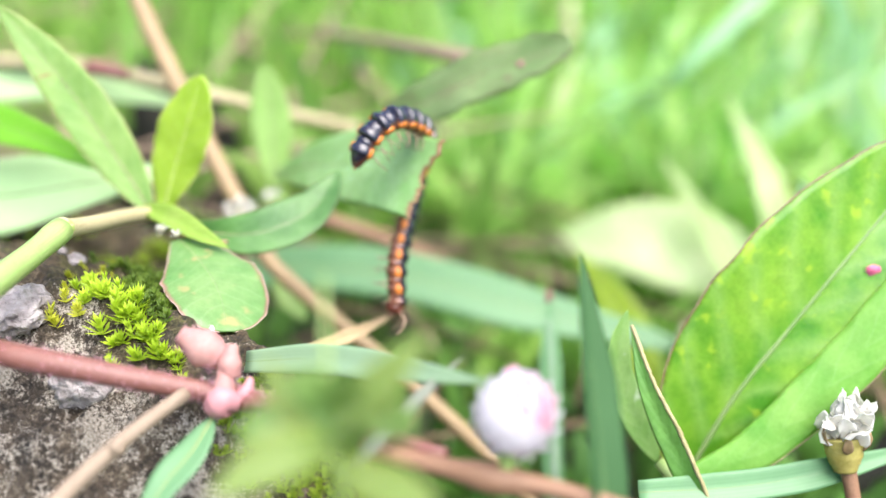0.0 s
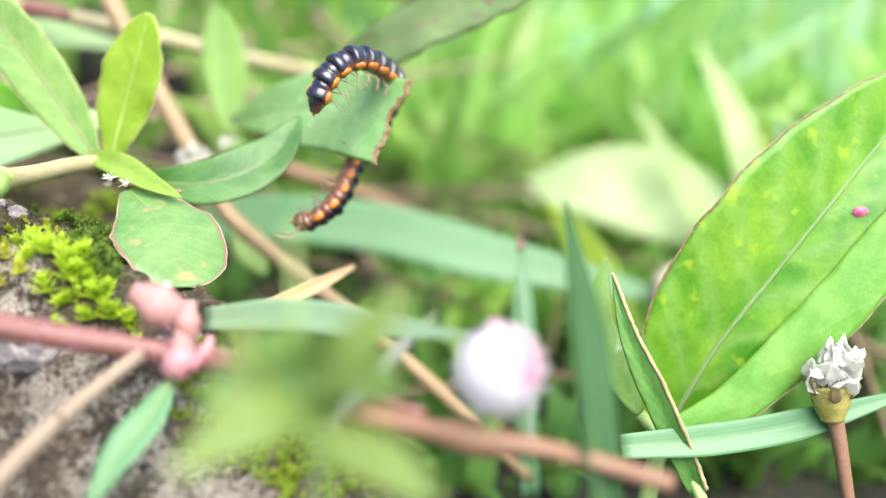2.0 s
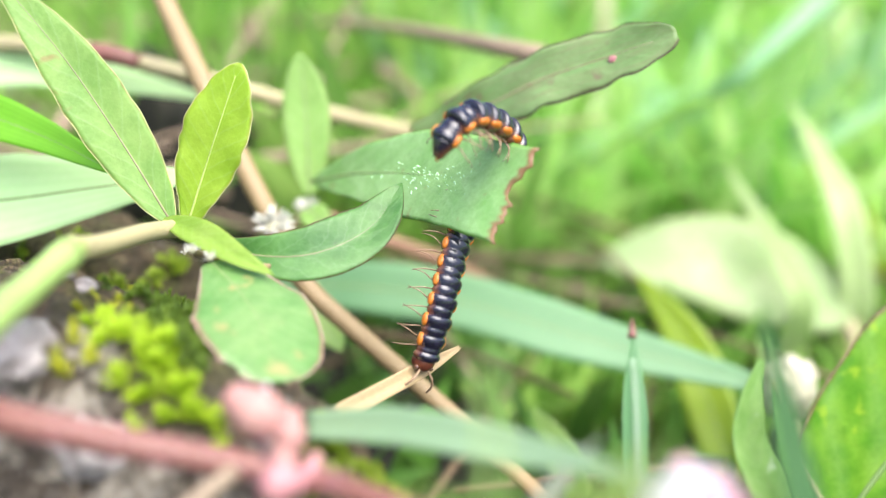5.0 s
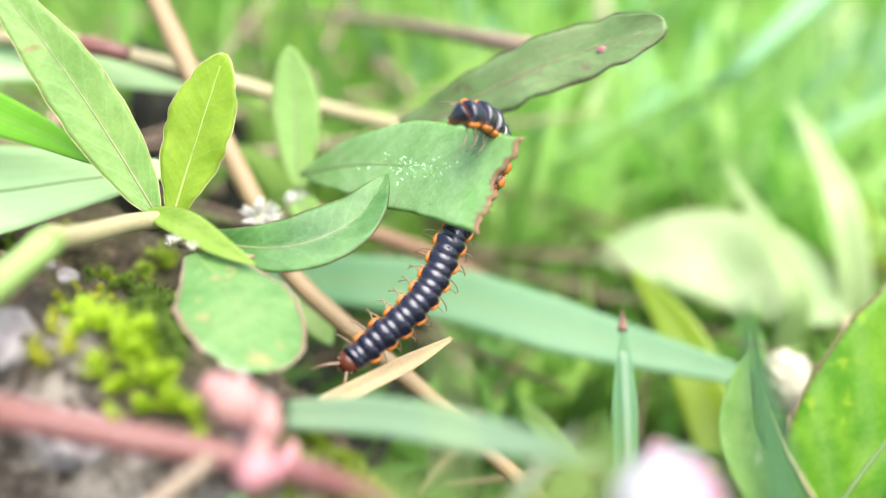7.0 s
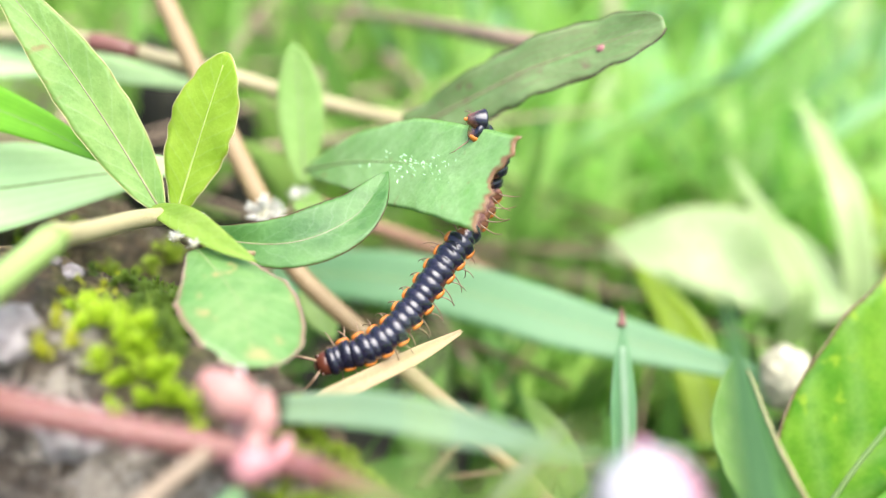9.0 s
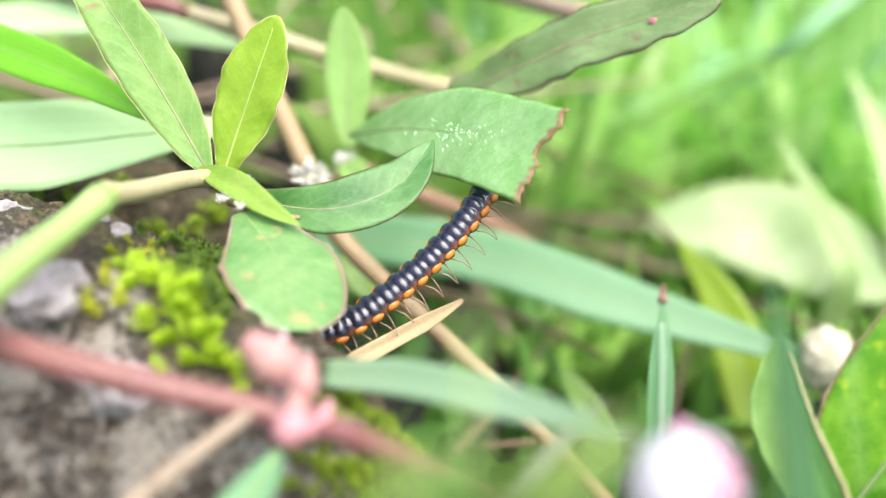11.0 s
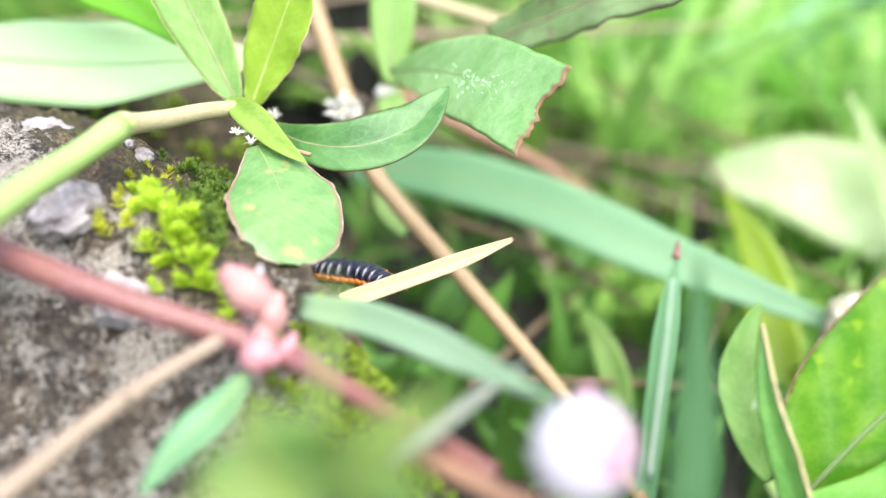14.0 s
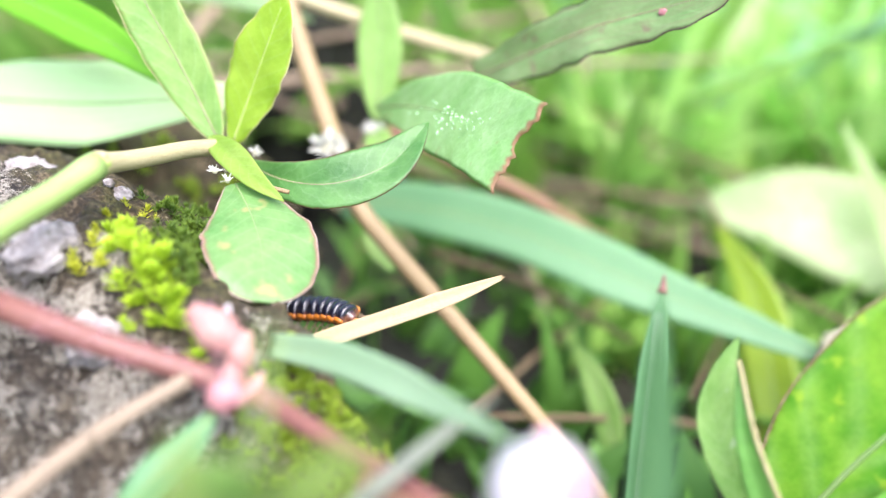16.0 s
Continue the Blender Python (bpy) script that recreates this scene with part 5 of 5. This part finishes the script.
lawn("pale_grass", 90, ((-0.01, 0.16), (0.235, 0.34)), (0.03, 0.075), (0.004, 0.009), LAWN_BLUE, "pale bluish grass blades behind the weeds", 297, clear=False)
lawn("bright_grass", 170, ((-0.01, 0.14), (0.225, 0.34)), (0.025, 0.07), (0.004, 0.009), LAWN, "bright lime grass blades behind the weeds", 298, clear=False)
lawn("undergrowth", 420, ((-0.06, 0.12), (0.125, 0.22)), (0.006, 0.024), (0.003, 0.008), GRASS_LOW, "low leaves on the soil, shade put into their dark green", 96)


def litter(count, seed, xs=(-0.04, 0.11), ys=(0.14, 0.24), zs=(0.002, 0.022), length=(0.012, 0.045), thick=0.0009, mat=LITTER, label="dead brown stems scattered on the soil"):
    """Dead stems lying between the plants."""
    rnd = random.Random(seed)
    bm = bmesh.new()
    for _ in range(count):
        x, y, z = rnd.uniform(*xs), rnd.uniform(*ys), rnd.uniform(*zs)
        a, L = rnd.uniform(0, 6.283), rnd.uniform(*length)
        e = Vector((math.cos(a), math.sin(a), rnd.uniform(-0.25, 0.25))) * L
        o = Vector((x, y, z))
        tube([o - e, o + Vector((0, 0, 0.002)), o + e], rnd.uniform(0.0003, thick), rnd.uniform(0.0002, 0.0005), n=8, sides=6, bm=bm)
    return tagged(part("litter", bm, mat), label, "litter", kind="stuff")


litter(26, 97)
litter(90, 98, (-0.16, 0.012), (0.19, 0.34), (0.002, 0.06), (0.02, 0.07), 0.0022, DEAD, "pinkish-tan dead stems tangled in the weeds")
lawn("meadow", 2500, ((-3, 3.5), (0.9, 5.0)), (0.1, 0.26), (0.012, 0.03), LAWN, "sunlit grass further off", 93)
lawn("meadow", 900, ((-3, 3.5), (-0.3, -3.0)), (0.04, 0.12), (0.012, 0.03), LAWN, "short grass on the near side", 98)
lawn("meadow", 900, ((-3, -0.3), (-0.4, 0.9)), (0.05, 0.14), (0.012, 0.03), LAWN, "short grass beside the rock", 99)
lawn("meadow", 900, ((0.35, 3.5), (-0.4, 0.9)), (0.05, 0.14), (0.012, 0.03), LAWN, "short grass beside the weeds", 100)


# ---- the millipede ----
SEGMENTS = 22
PITCH = 0.00178


def ring_mesh(size=1.0):
    """One body ring along +x: a raised, rounded rear half and a lower front half that slips under the next."""
    bm = bmesh.new()
    prof = [(-0.00116, 0.78), (-0.00110, 0.90), (-0.00100, 0.985), (-0.00084, 1.035), (-0.00062, 1.04), (-0.00036, 1.01), (-0.00012, 0.95), (0.00006, 0.875), (0.00018, 0.845), (0.00032, 0.87), (0.00050, 0.885), (0.00070, 0.85), (0.00092, 0.79), (0.00116, 0.7)]
    sides = 20
    loops = []
    for x, r in prof:
        loop = []
        for i in range(sides):
            a = 2 * math.pi * i / sides
            y, z = math.cos(a) * 0.00168 * r * size, math.sin(a) * 0.00154 * r * size
            loop.append(bm.verts.new((x, y, z if z > 0 else z * 0.72)))
        loops.append(loop)
    for a, b in zip(loops, loops[1:]):
        for i in range(sides):
            j = (i + 1) % sides
            bm.faces.new((a[i], a[j], b[j], b[i]))
    bm.faces.new(loops[0])
    bm.faces.new(loops[-1][::-1])
    bmesh.ops.recalc_face_normals(bm, faces=bm.faces)
    return bm


def keel_mesh(sg, k=1.0):
    bm = bmesh.new()
    bmesh.ops.create_icosphere(bm, subdivisions=2, radius=1, matrix=Matrix.Translation((-0.00048, sg * 0.00152 * k, 0.00012)) @ Matrix.Rotation(radians(-14 * sg), 4, "X") @ Matrix.Diagonal((0.00074, 0.00034, 0.00050, 1)))
    return bm


def leg_mesh(sg, x, reach):
    y = sg
    return tube([(x, y * 0.0006, -0.0007), (x + 0.0001, y * 0.0013, -0.0009), (x + 0.0003 * reach, y * 0.0022, -0.0012), (x + 0.0005 * reach, y * 0.0028, -0.0020), (x + 0.0006 * reach, y * 0.0029, -0.0025)], 0.00009, 0.00004, n=12, sides=6)


def millipede():
    body = thing("millipede", "glossy black millipede with orange side spots crawling along the leaves", "millipede")
    shared = {}
    made = []
    for i in range(SEGMENTS):
        last, head = i == 0, i == SEGMENTS - 1
        if head:
            seg = part("head", lump((-0.0002, 0, -0.0002), (0.0011, 0.00125, 0.0012), 3, 0.05, 1.0, 4), CHITIN_RED, body, "reddish-brown head")
            part("collum", lump((-0.0009, 0, 0.0001), (0.0008, 0.00150, 0.00132), 3, 0.03, 1.0, 5), CHITIN, seg, "black shield behind the head")
            part("mouth", lump((0.0006, 0, -0.0008), (0.0005, 0.0007, 0.0004), 2, 0.15, 1.5, 6), LEG, seg, "pale mouthparts")
            for sg in (-1, 1):
                part("eye", lump((0.0004, sg * 0.00095, 0.00025), (0.00026, 0.0002, 0.00026), 2, 0.05, 1.0, 7), CHITIN, seg)
                part("antenna", tube([(0.0006, sg * 0.0005, 0.0003), (0.0014, sg * 0.0011, 0.0007), (0.0023, sg * 0.0016, 0.0003), (0.0031, sg * 0.0018, -0.0005)], 0.00013, 0.00010, n=16, sides=6, bulges=[(0.3, 0.3, 0.04), (0.55, 0.3, 0.04), (0.8, 0.4, 0.05)]), LEG, seg)
        elif last:
            seg = part("tail", tube([(0.0011, 0, 0), (0.0005, 0, 0), (-0.0001, 0, -0.0001), (-0.0006, 0, -0.0002)], 0.00132, 0.0005, n=10, sides=16), CHITIN, body, "pointed black tail with an orange tip")
            part("tail_tip", lump((-0.0007, 0, -0.0002), (0.0003, 0.00022, 0.0002), 2, 0.1, 1.0, 2), ORANGE, seg)
        else:
            k = {1: 0.88, 2: 0.97, SEGMENTS - 2: 0.92}.get(i, 1.0)
            if k not in shared:
                seg = part("body_ring", ring_mesh(k), CHITIN, body)
                pieces = [("keel", keel_mesh(sg, k), ORANGE) for sg in (-1, 1)] + [("leg", leg_mesh(sg, x, q), LEG) for sg in (-1, 1) for x, q in ((-0.0007, -1), (0.0003, 1))]
                shared[k] = seg.data, [(nm, part(nm, bm, mt, seg).data) for nm, bm, mt in pieces]
            else:
                seg = new("body_ring", shared[k][0])
                seg.parent = body
                for nm, me in shared[k][1]:
                    new(nm, me).parent = seg
        made.append(seg)
    return body, made


mill, rings = millipede()
SHAPES = []


def shape(t, *line, back=(0, -0.5, 0.8)):
    """The millipede's middle line at t seconds, from the tail to the head, and the way its fore part turns its back."""
    SHAPES.append((t, line, Vector(back)))


shape(0, (-0.01069, 0.11121, 0.06858), (-0.00834, 0.11306, 0.07253), (-0.00541, 0.11564, 0.07346), (-0.00245, 0.12051, 0.07006), (-0.00344, 0.12328, 0.06369), (-0.00467, 0.11792, 0.05989), (-0.00596, 0.11223, 0.05538), (-0.00575, 0.10954, 0.0496), back=(0.85, 0.25, 0.1))
shape(0.5, (-0.0103, 0.11148, 0.06915), (-0.008, 0.11286, 0.07211), (-0.00544, 0.11543, 0.07301), (-0.0025, 0.12033, 0.06966), (-0.00388, 0.12305, 0.06321), (-0.0061, 0.11769, 0.05939), (-0.00737, 0.1122, 0.05532), (-0.0069, 0.10971, 0.04998), back=(0.85, 0.25, 0.1))
shape(1, (-0.01116, 0.11126, 0.06867), (-0.00901, 0.113, 0.0724), (-0.00552, 0.11567, 0.07352), (-0.00224, 0.12043, 0.06988), (-0.00402, 0.12294, 0.06297), (-0.00649, 0.11762, 0.05925), (-0.00544, 0.11264, 0.05625), (-0.00277, 0.11091, 0.05254), back=(0.85, 0.25, 0.1))
shape(1.5, (-0.01029, 0.11117, 0.06849), (-0.00802, 0.11317, 0.07278), (-0.00488, 0.11572, 0.07362), (-0.002, 0.12034, 0.0697), (-0.00377, 0.12301, 0.06311), (-0.00557, 0.11754, 0.05908), (-0.00552, 0.11242, 0.05579), (-0.00861, 0.11072, 0.05214), back=(0.9, -0.1, -0.2))
shape(2, (-0.01107, 0.11105, 0.06822), (-0.00892, 0.11302, 0.07244), (-0.00552, 0.11555, 0.07326), (-0.00207, 0.12006, 0.06909), (-0.00379, 0.12297, 0.06303), (-0.00703, 0.11776, 0.05956), (-0.0093, 0.11281, 0.05661), (-0.01401, 0.11157, 0.05395), back=(0.75, -0.2, -0.5))
shape(2.5, (-0.01099, 0.111, 0.06811), (-0.00936, 0.11268, 0.07172), (-0.00597, 0.11532, 0.07278), (-0.00202, 0.1204, 0.06982), (-0.00415, 0.12293, 0.06295), (-0.0074, 0.11776, 0.05954), (-0.01034, 0.11297, 0.05696), (-0.01498, 0.11202, 0.05494), back=(0.75, -0.2, -0.5))
shape(3, (-0.01175, 0.11104, 0.0682), (-0.0097, 0.11292, 0.07224), (-0.00575, 0.11567, 0.07351), (-0.00215, 0.12033, 0.06968), (-0.00436, 0.12288, 0.06284), (-0.0068, 0.11778, 0.05959), (-0.00719, 0.11292, 0.05685), (-0.0079, 0.11088, 0.05248), back=(0.95, -0.1, 0.1))
shape(3.5, (-0.01201, 0.11102, 0.06815), (-0.00978, 0.11309, 0.0726), (-0.00653, 0.11593, 0.07407), (-0.00265, 0.12047, 0.06997), (-0.00413, 0.12304, 0.06319), (-0.0064, 0.11775, 0.05953), (-0.00494, 0.11245, 0.05584), (-0.00322, 0.10994, 0.05046), back=(0.95, -0.1, 0.1))
shape(4, (-0.0114, 0.11121, 0.06858), (-0.00942, 0.11313, 0.07268), (-0.00652, 0.11596, 0.07414), (-0.00263, 0.12055, 0.07014), (-0.00405, 0.12319, 0.06349), (-0.00697, 0.11793, 0.05991), (-0.00785, 0.11216, 0.05523), (-0.00936, 0.10986, 0.05029), back=(0.9, -0.3, 0.1))
shape(4.5, (-0.01077, 0.1114, 0.06897), (-0.00878, 0.11328, 0.073), (-0.00594, 0.11599, 0.0742), (-0.00202, 0.12051, 0.07006), (-0.00372, 0.12301, 0.06312), (-0.00692, 0.11797, 0.05999), (-0.00904, 0.1125, 0.05595), (-0.01251, 0.10973, 0.05002), back=(0.55, -0.8, 0.2))
shape(5, (-0.01002, 0.11208, 0.07044), (-0.00843, 0.11338, 0.07321), (-0.00588, 0.11586, 0.07393), (-0.00193, 0.12039, 0.06981), (-0.00381, 0.12316, 0.06343), (-0.00702, 0.1181, 0.06028), (-0.00904, 0.11189, 0.05465), (-0.01095, 0.10889, 0.04822), back=(0.55, -0.8, 0.2))
shape(7.5, (-0.00685, 0.11584, 0.07235), (-0.00448, 0.1167, 0.07265), (-0.002, 0.12031, 0.06962), (-0.00146, 0.12384, 0.06488), (-0.00331, 0.12105, 0.06198), (-0.00589, 0.11638, 0.05966), (-0.01002, 0.11035, 0.05442), (-0.01845, 0.10472, 0.05003), back=(-0.1, -0.92, 0.35))
shape(8, (-0.00635, 0.11588, 0.07243), (-0.00406, 0.1172, 0.07218), (-0.00149, 0.12128, 0.06864), (-0.00162, 0.12343, 0.06401), (-0.00335, 0.12077, 0.0614), (-0.00603, 0.116, 0.05884), (-0.01101, 0.10986, 0.05336), (-0.01857, 0.1046, 0.04979), back=(-0.1, -0.92, 0.35))
shape(10.5, (-0.00369, 0.12666, 0.0648), (-0.00325, 0.12556, 0.06242), (-0.00477, 0.12188, 0.06069), (-0.00748, 0.1181, 0.05875), (-0.0111, 0.11178, 0.0544), (-0.01726, 0.10652, 0.05082), (-0.02401, 0.10377, 0.04953), (-0.02848, 0.10748, 0.04826), back=(-0.6, -0.62, 0.55))
shape(11, (-0.00507, 0.12502, 0.06127), (-0.00596, 0.12313, 0.06029), (-0.00742, 0.11973, 0.05916), (-0.01022, 0.11555, 0.05635), (-0.01465, 0.1111, 0.05296), (-0.02055, 0.1061, 0.04991), (-0.02594, 0.10361, 0.0492), (-0.03057, 0.10607, 0.04832), (-0.03305, 0.11109, 0.04679), back=(-0.6, -0.62, 0.55))
shape(11.5, (-0.00701, 0.12322, 0.06048), (-0.00823, 0.1198, 0.05931), (-0.0103, 0.11527, 0.05574), (-0.01514, 0.11079, 0.0523), (-0.02161, 0.10599, 0.04969), (-0.02697, 0.10348, 0.04891), (-0.03256, 0.10711, 0.04747), (-0.03487, 0.11253, 0.04679), back=(-0.6, -0.62, 0.55))
shape(11.7, (-0.00798, 0.12138, 0.05962), (-0.00949, 0.11709, 0.05658), (-0.01383, 0.11145, 0.0537), (-0.02026, 0.1063, 0.05035), (-0.02563, 0.1036, 0.04918), (-0.03238, 0.10707, 0.04739), (-0.03444, 0.11276, 0.04729), back=(-0.6, -0.62, 0.55))
shape(12, (-0.01712, 0.10839, 0.04869), (-0.01996, 0.11049, 0.04703), (-0.02279, 0.11069, 0.04591), (-0.02667, 0.11575, 0.04139), (-0.03088, 0.12231, 0.037), (-0.03476, 0.12927, 0.03348), (-0.03784, 0.13538, 0.03119), back=(0.05, -0.12, 0.98))
shape(12.5, (-0.01751, 0.10847, 0.04885), (-0.02046, 0.11052, 0.04709), (-0.02347, 0.11174, 0.04509), (-0.02739, 0.11667, 0.04028), (-0.03137, 0.12205, 0.03645), (-0.03528, 0.12902, 0.03294), (-0.03839, 0.13513, 0.03066), back=(0.05, -0.12, 0.98))
shape(13, (-0.01543, 0.10742, 0.04659), (-0.01922, 0.10995, 0.04588), (-0.02327, 0.11158, 0.04476), (-0.02843, 0.11676, 0.04048), (-0.0333, 0.1222, 0.03678), (-0.03778, 0.12806, 0.03396), (-0.04173, 0.13416, 0.03166), back=(0.05, -0.12, 0.98))
shape(14, (-0.01637, 0.10709, 0.0459), (-0.02011, 0.10964, 0.04522), (-0.02462, 0.11117, 0.04388), (-0.03023, 0.11612, 0.03912), (-0.03524, 0.12138, 0.03501), (-0.03988, 0.12707, 0.03184), (-0.04396, 0.13303, 0.02924), back=(0.05, -0.12, 0.98))
shape(15.5, (-0.01782, 0.10754, 0.04686), (-0.02201, 0.10988, 0.04572), (-0.02627, 0.11129, 0.04413), (-0.03254, 0.11624, 0.03936), (-0.03784, 0.12148, 0.03521), (-0.04275, 0.12722, 0.03215), (-0.04667, 0.13329, 0.02979), back=(0.05, -0.12, 0.98))
shape(16, (-0.01795, 0.10729, 0.04632), (-0.02213, 0.10963, 0.04518), (-0.02676, 0.11101, 0.04353), (-0.03283, 0.11599, 0.03882), (-0.03829, 0.12127, 0.03478), (-0.04296, 0.12707, 0.03182), (-0.04701, 0.13303, 0.02923), back=(0.05, -0.12, 0.98))


def motions():
    rows = [[] for _ in rings]
    for t, line, back in SHAPES:
        p = spline(line, 400)
        step = sum((b - a).length for a, b in zip(p, p[1:])) / 399
        # once off the leaf the body draws itself together
        gap = min((1.27 if t < 11.9 else 0.66) * PITCH, (step * 399 - 0.002) / (SEGMENTS - 1))
        hub = 0.5 * (Vector(line[0]) + Vector(line[3]))
        for i in range(SEGMENTS):
            s = 0.001 + i * gap
            k = min(int(s / step), 398)
            at = p[k].lerp(p[k + 1], s / step - k)
            x = (p[min(k + 9, 399)] - p[max(k - 9, 0)]).normalized()
            up = back
            if t < 9:
                # the tail part arches over the leaf with its back outside
                w = min(max((i / (SEGMENTS - 1) - 0.42) / 0.2, 0), 1)
                up = ((at - hub).normalized() + Vector((0, -0.25, 0.1))).normalized().lerp(back, w)
            y = up.cross(x).normalized()
            z = x.cross(y)
            m = Matrix((x, y, z)).transposed().to_4x4()
            m.translation = at
            rows[i].append((t, m))
    for ob, r in zip(rings, rows):
        walk(ob, r)
    walk(dry, [(t, Matrix.Translation(DRY_BASE) @ Matrix.Rotation(radians(a), 4, Vector((0.2, -0.9, 0.4)).normalized()) @ Matrix.Rotation(radians(b), 4, "Z")) for t, a, b in DRY_SWAY])


DRY_SWAY = [(0, -19, 22), (0.5, -16, 19), (1, -16, 21), (2, -17, 21), (3, -15, 21), (3.5, -16, 21), (4, -12, 15), (4.5, -13, 18), (5, -14, 19), (7.5, -11, 15), (8, -9, 12), (10.5, -12, 18), (11, -18, 27), (11.5, -21, 30), (11.7, -22, 31), (12, -47, 52), (12.5, -42, 42), (12.8, -20, 20), (13, -9, 12), (13.5, 0, 0), (14, -3, 6), (14.5, -3, 8), (15, -5, 8), (15.5, -4, 6), (16, 0, 0)]
motions()
